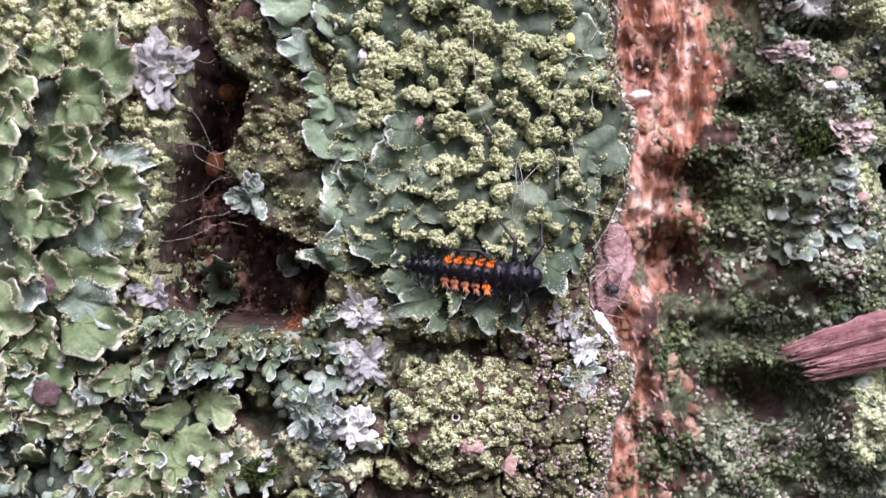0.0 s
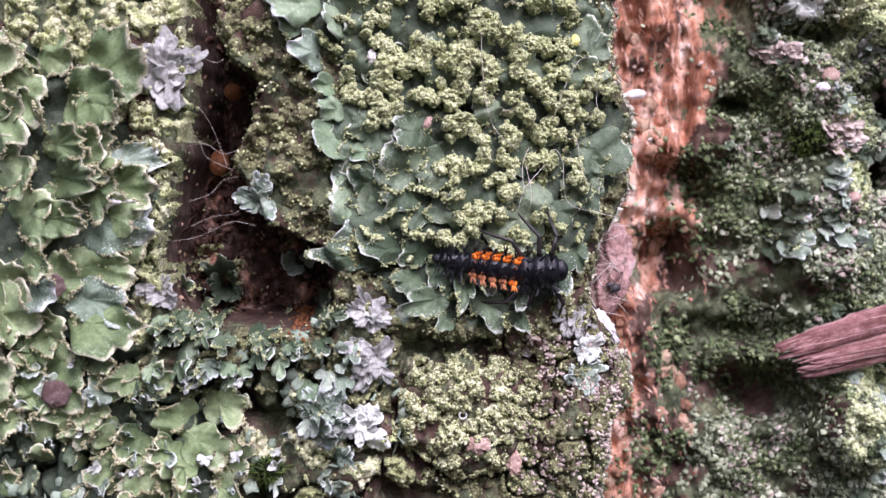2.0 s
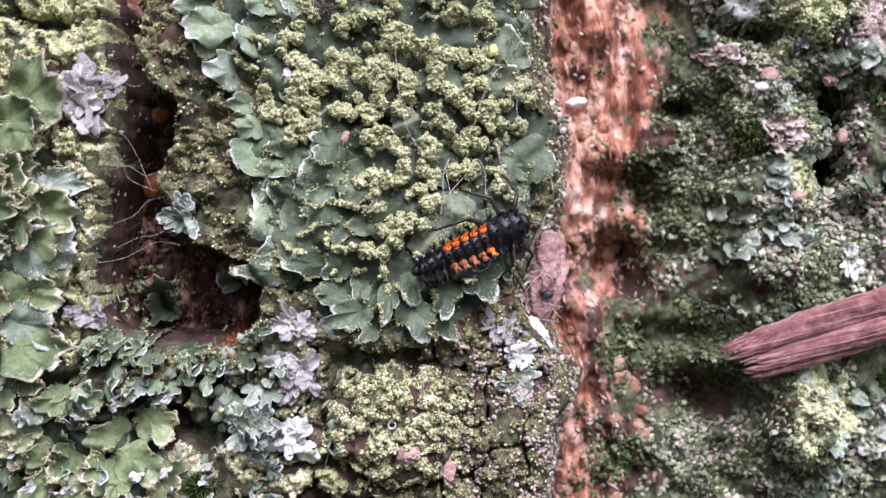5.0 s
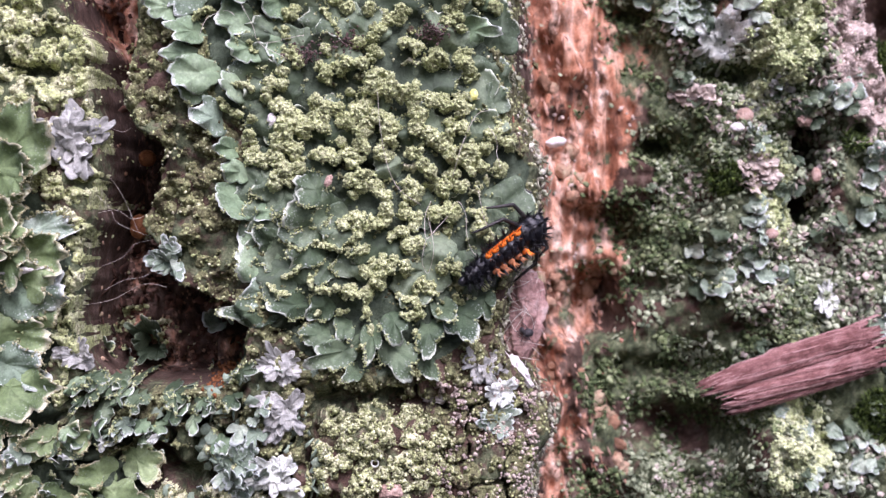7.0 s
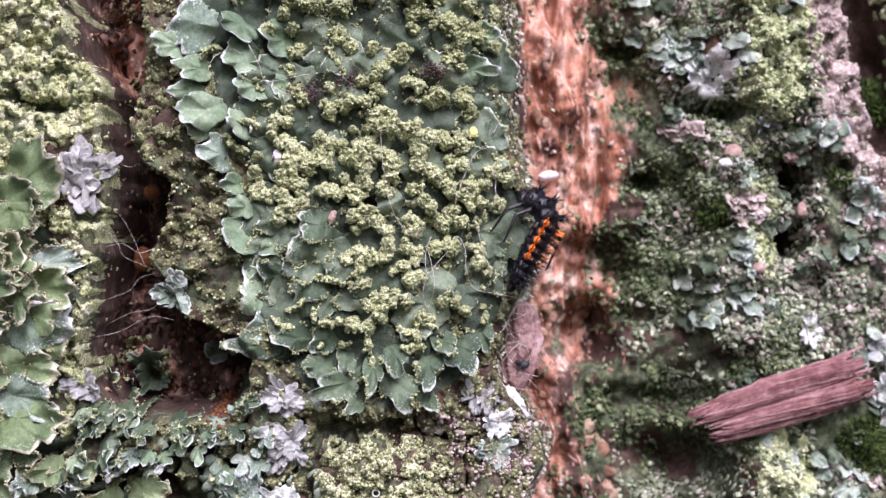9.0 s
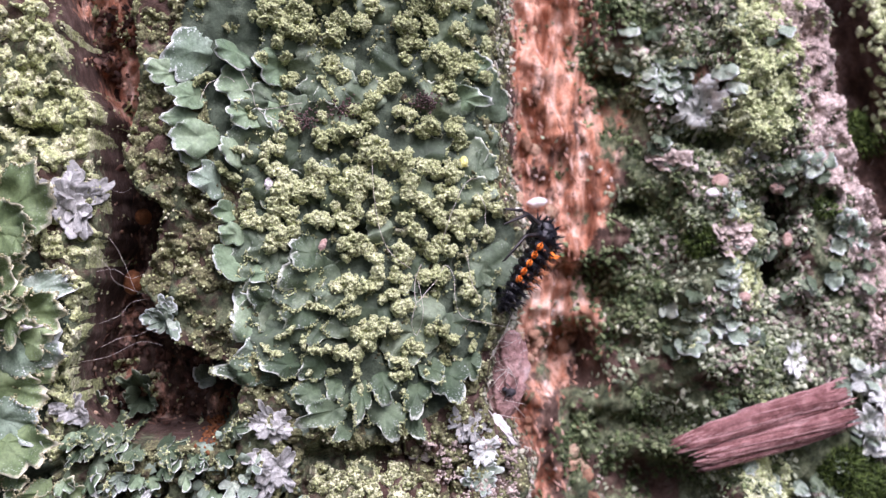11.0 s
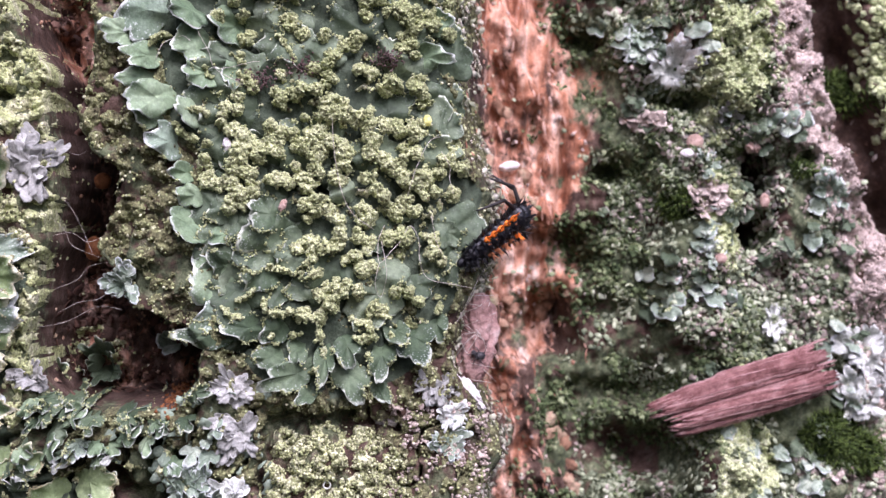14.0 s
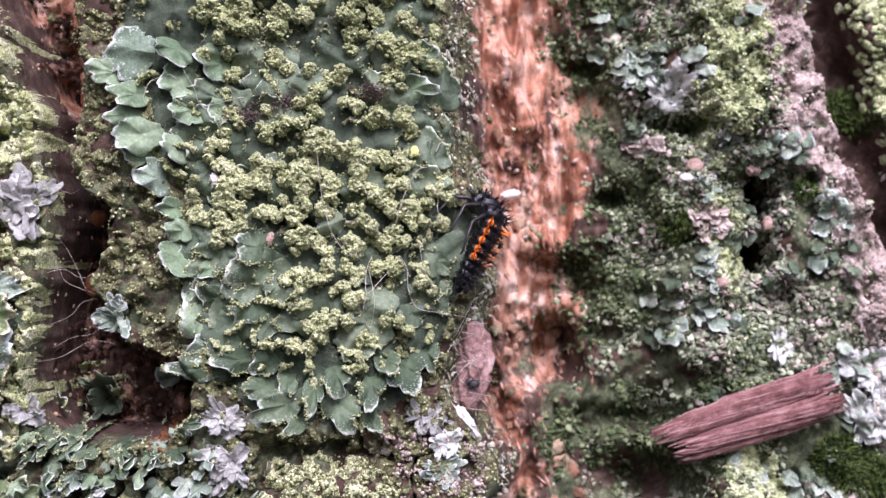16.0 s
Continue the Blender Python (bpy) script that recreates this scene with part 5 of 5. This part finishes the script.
def build_cocoon():
    root = thing("insect_cocoon", 5.75, -0.3, -4.6, "wrinkled pinkish-brown papery cocoon on the plate's edge", "cocoon")
    n, m = 110, 70
    u, a = np.linspace(0, 1, n)[:, None], np.linspace(0, 2 * np.pi, m, endpoint=False)[None]
    prof = np.interp(u, [0, 0.04, 0.15, 0.4, 0.7, 0.9, 1], [0.25, 0.55, 0.85, 1.05, 1.0, 0.78, 0.5])
    zz = 3.3 - 6.6 * u
    crease = 1 + 0.3 * fbm(2.2 * np.cos(a) + 0.0 * u, 2.2 * np.sin(a) + 3.3 * u, 0.8, 3, 131) + 0.2 * fbm(2.5 * np.cos(a) + 2 * np.sin(a), 6.6 * u, 0.7, 3, 132) + 0.07 * fbm(4 * np.cos(a) + 4 * np.sin(a), 9 * u, 0.3, 2, 133)
    X = 1.28 * prof * np.cos(a) * crease + 0.5 * (1 - u) - 0.15 + 0.3 * np.sin(3 * u)
    Y = 0.9 * prof * np.sin(a) * crease
    v = np.stack([X, Y, zz + 0 * a], -1).reshape(-1, 3)
    f = [(i * m + j, (i + 1) * m + j, (i + 1) * m + (j + 1) % m, i * m + (j + 1) % m) for i in range(n - 1) for j in range(m)]
    part("case", mesh_of("case", v, np.array(f), COCOON), root)
    r = np.random.default_rng(9)
    for k in range(16):
        z0, z1 = r.uniform(-3.4, 3.2, 2)
        s = r.choice([-1, 1])
        p = np.array([(s * 1.35 + r.uniform(-0.3, 0.3), -0.3, z0), (r.uniform(-0.8, 0.8), -1.15, (z0 + z1) / 2), (-s * 1.5 + r.uniform(-0.3, 0.3), -0.2, z1)])
        q = np.array([p[0] + (p[1] - p[0]) * w if w <= 1 else p[1] + (p[2] - p[1]) * (w - 1) for w in np.linspace(0, 2, 9)])
        tv, tf = tube(q, np.full(9, 0.02), 4)
        part("silk_strand", quad_mesh("silk_strand", tv, tf, SILK), root)
    bug = thing("dead_fly", 6.2, -1.55, -5.9, "tiny dark dead insect caught on the cocoon", "insect remains")
    part("abdomen", lump_mesh("abdomen", 0.42, 0.22, 0.3, DEBRIS, 3.0), bug)
    head = part("head", lump_mesh("head", 0.2, 0.18, 0.2, DEBRIS, 4.0), bug)
    head.location = (-0.45 * MM, 0, 0.2 * MM)
    for k in range(5):
        b = radians(40 + 60 * k)
        tv, tf = tube(np.array([(0, 0, 0), (0.5 * math.cos(b), -0.2, 0.45 * math.sin(b)), (0.95 * math.cos(b + 0.3), 0.1, 0.85 * math.sin(b + 0.3))]), [0.05, 0.04, 0.02], 5)
        part("leg", quad_mesh("leg", tv, tf, DEBRIS), bug)


THREADS = [
    [(-4.4, 10.8), (-4.2, 8.2), (-3.7, 5.7), (-2.9, 4.2), (-1.5, 3.2)],
    [(-0.8, 3.5), (-1.2, 2.4), (-1.1, 0.9), (-0.3, 1.7), (0.4, 2.5), (1.0, 3.5), (1.6, 2.6), (1.7, 1.1), (2.3, -0.2), (4.0, -0.6), (5.6, -0.9)],
    [(-1.1, 0.9), (-1.4, -0.6), (-1.0, -1.5), (-0.6, 0.2), (-1.0, 2.4)],
    [(3.1, 9.8), (2.3, 9.4), (1.4, 7.5), (0.7, 5.2)],
    [(3.2, 8.8), (3.8, 7.7), (3.8, 6.8), (4.1, 5.8)],
    [(2.5, 4.2), (2.9, 2.3), (3.6, 1.0)],
]
MORE_THREADS = [
    [(6.2, 2.6), (6.4, 0.8), (5.8, -0.6), (4.9, -2.3)],
    [(5.8, -1.0), (5.1, -2.3), (4.4, -3.3)],
    [(-16.2, 14.4), (-15.6, 15.7), (-14.6, 16.2), (-13.9, 15.8)],
    [(-13.5, 16.6), (-12.7, 15.1), (-12.3, 14.0), (-10.4, 12.9)],
    [(-9.3, 14.5), (-10.8, 14.2), (-12.0, 14.0)],
]
FURROW_THREADS = [
    [(-23.0, -1.0), (-21.6, -0.4), (-20.8, 0.5), (-19.6, 0.8)],
    [(-22.8, -2.6), (-21.4, -1.9), (-20.2, -1.7), (-19.2, -1.0)],
    [(-23.3, 3.8), (-22.4, 2.9), (-21.9, 1.9), (-19.7, 1.0)],
    [(-23.2, 2.6), (-22.0, 2.8), (-20.9, 2.2), (-19.8, 2.6)],
    [(-22.6, 5.2), (-21.9, 4.3), (-21.3, 3.1), (-20.6, 1.4)],
    [(-24.0, -3.6), (-22.2, -3.2), (-20.2, -2.2), (-18.6, -2.4)],
    [(-22.9, 9.0), (-22.4, 8.4), (-21.6, 8.1), (-21.0, 8.4)],
]


def build_threads():
    for rows, up, sag in ((THREADS, 1.6, 0.2), (MORE_THREADS, 1.5, 0.2), (FURROW_THREADS, 0.6, 0.0)):
        for line in rows:
            p = np.array(line)
            s = np.linspace(0, len(p) - 1, 6 * len(p))
            i = np.clip(s.astype(int), 0, len(p) - 2)
            w = (s - i)[:, None]
            at = lambda k: p[np.clip(k, 0, len(p) - 1)]
            q = 0.5 * (2 * at(i) + (at(i + 1) - at(i - 1)) * w + (2 * at(i - 1) - 5 * at(i) + 4 * at(i + 1) - at(i + 2)) * w ** 2 + (3 * at(i) - at(i - 1) - 3 * at(i + 1) + at(i + 2)) * w ** 3)
            hs = smooth_height(q[:, 0], q[:, 1])
            if rows is FURROW_THREADS:
                hs = np.interp(np.linspace(0, 1, len(q)), [0, 1], [8.6, 8.2])
            y = -(hs + up + sag * np.sin(np.linspace(0, 9, len(q))))
            v, f = tube(np.stack([q[:, 0], y, q[:, 1]], 1), np.full(len(q), 0.009 if rows is FURROW_THREADS else 0.018), 5)
            ob = new("silk_thread", quad_mesh("silk_thread", v, f, SILK))
            tagged(ob, "thin pale spider silk thread draped over lichen", "silk thread", "silk threads")


def build_finds():
    lump("egg_ball", -20.9, 6.6, (0.62, 0.6, 0.6), RUST, "small round orange-brown egg ball in the crevice", "egg", y=-4.2, rough=0.05)
    lump("egg_ball", -22.0, 1.8, (0.7, 0.6, 0.9), RUST, "dull orange-brown egg ball behind silk", "egg", y=-1.6, rough=0.1, seed=2.0)
    lump("white_seed", 9.3, 8.95, (0.85, 0.42, 0.42), CHALK, "small chalk-white oval seed on red inner bark", "seed", y=11.8, rough=0.14, turn=-10)
    lump("pink_bead", 28.85, 10.4, (0.5, 0.45, 0.45), PINK, "small round pink bead over a dark hole", "seed", y=8.6, rough=0.45)
    lump("pink_flake", 26.0, 1.4, (0.5, 0.18, 0.4), PINK, "small pink flake in a shell-like lichen", "bark flake", up=0.9)
    lump("pink_flake", 24.2, 10.9, (0.7, 0.24, 0.6), PINK, "pale pink flake on the far ridge", "bark flake", up=0.8, seed=3.0)
    lump("pink_flake", 30.2, 6.2, (0.4, 0.21, 0.6), PINK, "pale pink flake between two dark holes", "bark flake", up=0.6, seed=4.0)
    lump("pink_flake", 23.5, 9.9, (0.6, 0.21, 0.35), CHALK, "cream flake beside a round lichen scale", "bark flake", up=0.9, seed=5.0)
    lump("white_flake", -0.6, -10.25, (0.9, 0.3, 0.45), CHALK, "small white flake in the granular crust", "bark flake", up=0.35, rough=0.4, turn=10)
    lump("white_flake", 5.5, -8.6, (0.4, 0.25, 1.3), CHALK, "chalk-white crust below the cocoon", "bark flake", up=0.15, rough=0.8, seed=7.0, turn=-35)
    lump("white_flake", -11.5, 8.9, (0.26, 0.2, 0.42), CHALK, "small white flake in the green lichen", "bark flake", up=0.8, rough=0.3, seed=8.0)
    lump("white_flake", -27.4, -1.2, (1.3, 0.12, 0.17), CHALK, "pale upturned lichen edge", "lichen flake", up=1.9, rough=0.5, seed=9.0, turn=-7)
    lump("pink_crust", -3.5, -16.3, (0.75, 0.2, 0.55), PINK, "pinkish bare patch in the granular mound", "bark flake", up=0.3, rough=0.45, seed=10.0)
    lump("pink_crust", -0.9, -17.9, (0.5, 0.2, 0.75), PINK, "pinkish bare patch in the granular mound", "bark flake", up=0.25, rough=0.45, seed=11.0)
    lump("purple_cap", -31.0, -6.6, (0.85, 0.15, 0.8), PURPLE, "purple-brown spot on the yellow-green lichen", "fungus", up=1.5, rough=0.2, seed=12.0)
    lump("purple_cap", -30.5, -13.4, (0.9, 0.15, 0.85), PURPLE, "purple-brown spot on the ragged lichen", "fungus", up=1.4, rough=0.2, seed=13.0)
    lump("yellow_speck", 2.2, 11.0, (0.3, 0.25, 0.4), YELLOW, "small bright yellow speck on lichen", "lichen speck", up=0.9)
    lump("curled_husk", -7.7, 4.75, (0.22, 0.2, 0.42), PINK, "small curled pinkish husk on the green lichen", "husk", up=1.1, rough=0.35, seed=14.0, turn=25)
    r = np.random.default_rng(21)
    x, z = -15.6 + 0.42 * r.standard_normal(90), -8.6 + 0.34 * r.standard_normal(90)
    y = -(smooth_height(x, z) + r.uniform(0.5, 1.3, 90))
    granules("rusty_fungus", x, y, z, r.uniform(0.07, 0.17, 90), RUST, "rust-orange crumbly fungus in the grey lichen", "fungus")
    for cx, cz in ((-6.8, 14.3), (-0.6, 15.2), (-9.5, 13.2)):
        x, z = cx + 0.6 * r.standard_normal(150), cz + 0.35 * r.standard_normal(150)
        granules("dark_debris", x, -(smooth_height(x, z) + r.uniform(0.5, 1.3, 150)), z, r.uniform(0.04, 0.11, 150), PURPLE, "dark purplish crumbs of insect debris on lichen", "debris")
    for x, z, rad in ((-4.6, -14.4, 0.24), (28.8, 20.6, 0.42), (30.0, 20.4, 0.34)):
        a = np.linspace(0, 2 * np.pi, 17)
        y = surface_y(x, z, 0.45)
        v, f = tube(np.stack([x + rad * np.cos(a), y + 0 * a, z + rad * np.sin(a)], 1), np.full(17, 0.06), 6, cap=False)
        tagged(new("pale_ring", quad_mesh("pale_ring", v, f, PALE)), "tiny pale ring-shaped fruiting body on crust", "lichen fruit", "pale rings")


def moss_tuft(x, z, radius, n, label, seed):
    """A cushion of moss: pointed leaves on many short shoots."""
    r = np.random.default_rng(seed)
    a, q = r.uniform(0, 6.28, n), radius * np.sqrt(r.random(n))
    bx, bz = x + q * np.cos(a), z + q * np.sin(a) * 0.8
    base = np.stack([bx, -(smooth_height(bx, bz) + 0.3 + 0.9 * (1 - q / radius)), bz], 1)
    d = np.stack([0.6 * np.cos(a) * q / radius + 0.5 * r.standard_normal(n), -0.6 + 0.4 * r.standard_normal(n), 0.6 * np.sin(a) * q / radius + 0.5 * r.standard_normal(n)], 1)
    d /= np.linalg.norm(d, axis=1, keepdims=True)
    s = np.cross(d, r.standard_normal((n, 3)))
    s /= np.linalg.norm(s, axis=1, keepdims=True)
    ln, wd = r.uniform(0.5, 1.2, (n, 1)), r.uniform(0.06, 0.12, (n, 1))
    up = np.cross(s, d)
    V = np.stack([base, base + d * ln * 0.4 + s * wd, base + d * ln * 0.4 - s * wd, base + d * ln, base + d * ln * 0.4 + up * wd * 0.8], 1)
    f = np.array([(0, 1, 4), (0, 4, 2), (1, 3, 4), (4, 3, 2), (0, 2, 1), (1, 2, 3)])
    F = f[None] + (np.arange(n) * 5)[:, None, None]
    ob = new("moss_tuft", mesh_of("moss_tuft", V.reshape(-1, 3), F.reshape(-1, 3), MOSS))
    tagged(ob, label, "moss", "moss tufts")


def quad_mesh(name, v, f, mat):
    """A mesh of mixed triangles and quads (a triangle repeats its last corner)."""
    me = bpy.data.meshes.new(name)
    me.from_pydata([tuple(p) for p in np.asarray(v) * MM], [], [tuple(dict.fromkeys(q)) for q in np.asarray(f).tolist()])
    me.polygons.foreach_set("use_smooth", [True] * len(me.polygons))
    me.materials.append(mat)
    me.update()
    return me


build_cocoon()
build_threads()
build_finds()
for k, (x, z, rad, n) in enumerate([(36.2, -13.4, 2.6, 1500), (38.6, -14.6, 1.8, 700), (23.0, 5.8, 1.3, 420), (37.6, 16.3, 1.6, 600), (39.2, 15.0, 1.2, 350), (33.4, 8.9, 0.8, 160), (-17.2, -18.3, 0.8, 200)]):
    moss_tuft(x, z, rad, n, "small dark olive-green moss cushion among lichens", 300 + k)


# ---- larva ----
SHELL = material("larva_black", [(0.003, 0.003, 0.004), (0.005, 0.005, 0.007), (0.011, 0.011, 0.014)], 0.5, 0.1, 0.3, 0.45, gloss=0.5, bump_size=0.2)
ORANGE = material("larva_orange", [(0.85, 0.15, 0.01), (0.95, 0.225, 0.018), (0.95, 0.32, 0.045)], 0.3, 0.1, 0.55, 0.3)
ORANGE_DULL = material("larva_dull_orange", [(0.2, 0.07, 0.025), (0.36, 0.13, 0.05), (0.5, 0.24, 0.11)], 0.3, 0.1, 0.6, 0.3)
LEG = material("larva_leg", [(0.006, 0.005, 0.005), (0.014, 0.011, 0.01), (0.03, 0.024, 0.021)], 0.4, 0.1, 0.4, 0.3, gloss=0.5)
REAR = [(-4.2, 0.4), (-3.8, 0.54), (-3.3, 0.68), (-2.7, 0.8), (-2.05, 0.9), (-1.4, 0.98), (-0.7, 1.03), (0.0, 1.05), (0.7, 1.03)]
FRONT = [(1.5, 1.18, 0.86), (2.4, 1.26, 0.9), (3.2, 1.2, 1.0), (3.9, 0.8, 0.7)]


def blob(length, rx, ry, seed=0):
    v, f = ICO_FINE
    r = np.random.default_rng(seed)
    return v * np.array([length, ry, rx]) * (1 + 0.05 * r.standard_normal((len(v), 1))), f


def spike(base, tip, r):
    p = np.linspace(base, tip, 4)
    return tube(p, [r, r * 0.75, r * 0.45, r * 0.08], 5, cap=False)


def joined(pieces):
    vs, fs, at = [], [], 0
    for v, f in pieces:
        f = np.asarray(f)
        if f.shape[1] == 3:
            f = np.hstack([f, f[:, 2:]])
        vs.append(v)
        fs.append(f + at)
        at += len(v)
    return np.vstack(vs), np.vstack(fs)


def spines(width, tall, seed, lean=-0.1):
    r = np.random.default_rng(seed)
    out = []
    for side, high, ln in ((-1.0, 0.2, 0.68), (-0.75, 0.7, 0.55), (-0.3, 0.97, 0.5), (0.3, 0.97, 0.5), (0.75, 0.7, 0.55), (1.0, 0.2, 0.68)):
        b = np.array([0, side * width * 0.9, high * tall * 0.88])
        main = np.array([lean, side * (0.95 if abs(side) > 0.5 else 0.4), 0.25 + 0.75 * high])
        main /= np.linalg.norm(main)
        for k in range(6):
            d = main + r.uniform(-0.62, 0.62, 3)
            out.append(spike(b, b + d * ln * r.uniform(0.6, 1.05), 0.075))
    return joined(out)


def build_larva():
    root = thing("ladybird_larva", 0, 0, 0, "black spiny ladybird larva with two rows of orange marks", "larva")
    front = []
    for k, (x, w) in enumerate(REAR):
        v, f = blob(0.6, w * 0.8, w, seed=k)
        seg = part("body_segment", quad_mesh("body_segment", v, f, SHELL), root)
        seg.location = (x * MM, 0, 0)
        sv, sf = spines(w, w * 0.8, 40 + k)
        part("spine_crown", quad_mesh("spine_crown", sv, sf, SHELL), seg)
        if 4 <= k <= 8:
            for side in (1, -1):
                b = np.array([0.05, side * w * 0.72, w * 0.58])
                mark = [(ICO_FINE[0] * (0.3, 0.24, 0.22) + b, ICO_FINE[1])]
                mark += [spike(b, b + np.array([dx + 0.12, side * 0.46, 0.4]), 0.12) for dx in (-0.2, 0.02, 0.22)]
                mv, mf = joined(mark)
                part("orange_mark", quad_mesh("orange_mark", mv, mf, ORANGE if side > 0 or k == 8 else ORANGE_DULL), seg, "orange branched tubercle")
                if k in (4, 5, 8):
                    dot = (ICO[0] * (0.13, 0.1, 0.1) + (0.0, side * w * 0.32, w * 0.78), ICO[1])
                    part("orange_dot", quad_mesh("orange_dot", *joined([dot]), ORANGE_DULL), seg)
    for k, (x, w, h) in enumerate(FRONT):
        name = "head" if k == 3 else "thorax_segment"
        v, f = blob(0.75 if k < 3 else 0.55, w * 0.75, w, seed=20 + k)
        seg = part(name, quad_mesh(name, v, f, SHELL), root)
        seg.location = (x * MM, 0, 0)
        if k < 3:
            sv, sf = spines(w, w * 0.75, 60 + k, 0.1 * k)
            part("spine_crown", quad_mesh("spine_crown", sv, sf, SHELL), seg)
        front.append(seg)
    legs = []
    for k, swing in enumerate((-48, -8, 28)):
        for side in (1, -1):
            a = radians(swing)
            d = np.array([math.sin(a), math.cos(a), 0])
            knee = d * 1.7 + (0, 0, 0.6)
            foot = knee + np.array([math.sin(a - 0.5), math.cos(a - 0.5) * 0.8, 0]) * 2.2 + (0, 0, -0.9)
            p = np.array([(0, 0, 0), d * 0.75 + (0, 0, 0.35), knee * 0.96, knee * 1.03, knee * 0.45 + foot * 0.55, foot, foot + d * 0.15 - (0, 0, 0.12)]) * (1, side, 1)
            v, f = tube(p, [0.18, 0.17, 0.14, 0.14, 0.11, 0.07, 0.03], 8)
            leg = part("leg", quad_mesh("leg", v, f, LEG), root, "thin dark jointed leg")
            legs.append((leg, k, side))
    return root, front, legs


LARVA, FRONT_PARTS, LEGS = build_larva()


# ---- what moves ----
# seconds, place of the mid-body in millimetres, heading and dip in degrees
BODY = [
    (0, -3.67, -8.89, -4.89, -6, 6),
    (0.5, -3.47, -8.80, -4.85, -6, 6),
    (1, -2.58, -8.61, -4.59, -7, 6),
    (1.5, -2.40, -8.52, -4.57, -6, 6),
    (2, -2.38, -8.50, -4.60, -7, 6),
    (2.5, -2.33, -8.45, -4.61, -7, 6),
    (3, -2.12, -8.21, -4.65, -6, 6),
    (3.5, -1.43, -7.91, -4.12, 8, 10),
    (3.7, -1.34, -8.04, -3.96, 15, 10),
    (6, 2.84, -6.29, -1.20, 33, 22),
    (6.5, 3.50, -5.25, -0.80, 34, 35),
    (7, 4.65, -5.59, 0.30, 36, 24),
    (7.5, 5.47, -4.40, 1.00, 29, 36),
    (8, 6.65, -4.92, 1.97, 34, 21),
    (8.5, 6.82, -5.06, 2.64, 52, 18),
    (9, 7.08, -5.08, 3.60, 60, 11),
    (11.5, 7.54, -5.94, 4.19, 53, 0),
    (12, 7.72, -5.65, 3.48, 44, 6),
    (12.5, 7.36, -5.29, 3.13, 43, 14),
    (13, 7.57, -5.20, 3.31, 41, 14),
    (13.5, 7.56, -4.08, 3.03, 38, 29),
    (14, 7.68, -4.14, 3.29, 38, 28),
    (14.5, 7.67, -4.89, 3.30, 39, 18),
    (15, 7.44, -5.35, 3.30, 47, 11),
    (15.5, 6.90, -6.03, 4.26, 56, 8),
    (16, 7.23, -5.17, 4.90, 62, 12),
]
# seconds, turn and dip of the fore-body against the rest
BEND = [
    (0, 4, 0),
    (0.5, 4, 0),
    (1, 6, 0),
    (1.5, 9, 0),
    (2, 10, 0),
    (2.5, 12, 0),
    (3, 21, 0),
    (3.5, 12, 0),
    (3.7, 4, 0),
    (6, -5, 10),
    (6.5, 2, -2),
    (7, -7, 22),
    (7.5, 9, 5),
    (8, 30, 32),
    (8.5, 38, 38),
    (9, 46, 46),
    (11.5, -52, 58),
    (12, -50, 50),
    (12.5, -50, 44),
    (13, -46, 38),
    (13.5, -40, 34),
    (14, -38, 36),
    (14.5, -38, 38),
    (15, -26, 48),
    (15.5, -6, 62),
    (16, 4, 62),
]


def body_pose(x, y, z, heading, dip, roll):
    return pose(x * MM, y * MM, z * MM, 90) @ pose(0, 0, 0, 0, 0, heading) @ pose(0, 0, 0, 0, dip, 0) @ pose(0, 0, 0, roll)


def motions():
    rolls = {0: 8, 3.7: 10, 6: 14, 7: 22, 8: 34, 9: 42, 12.5: 40, 14: 40, 16: 46}
    roll_at = lambda t: float(np.interp(t, list(rolls), list(rolls.values())))
    rows = [(t, body_pose(x, y, z, a, d, roll_at(t))) for t, x, y, z, a, d in BODY]
    walk(LARVA, rows)
    for k, seg in enumerate(FRONT_PARTS):
        keys = []
        for t, turn, dip in BEND:
            m = pose(1.0 * MM, 0, 0)
            for j in range(k + 1):
                m = m @ pose(0, 0, 0, 0, dip * 0.42, turn * 0.42) @ pose((FRONT[j][0] - (FRONT[j - 1][0] if j else 1.0)) * MM, 0, 0)
            keys.append((t, m))
        walk(seg, keys)
    for leg, k, side in LEGS:
        keys = []
        for n, (t, turn, dip) in enumerate(BEND):
            m = pose(1.0 * MM, 0, 0)
            for j in range(k + 1):
                m = m @ pose(0, 0, 0, 0, dip * 0.42, turn * 0.42) @ pose((FRONT[j][0] - (FRONT[j - 1][0] if j else 1.0)) * MM, 0, 0)
            stride = 12 * math.sin(4.2 * t + 2.1 * k + (1.6 if side > 0 else 0)) * (1 if t < 9.5 else 0.4)
            keys.append((t, m @ pose(0, side * 0.6 * MM, 0.05 * MM, (-0.8 * roll_at(t) - 8) if side > 0 else 0.7 * roll_at(t) + 15, 0, stride)))
        walk(leg, keys)


motions()
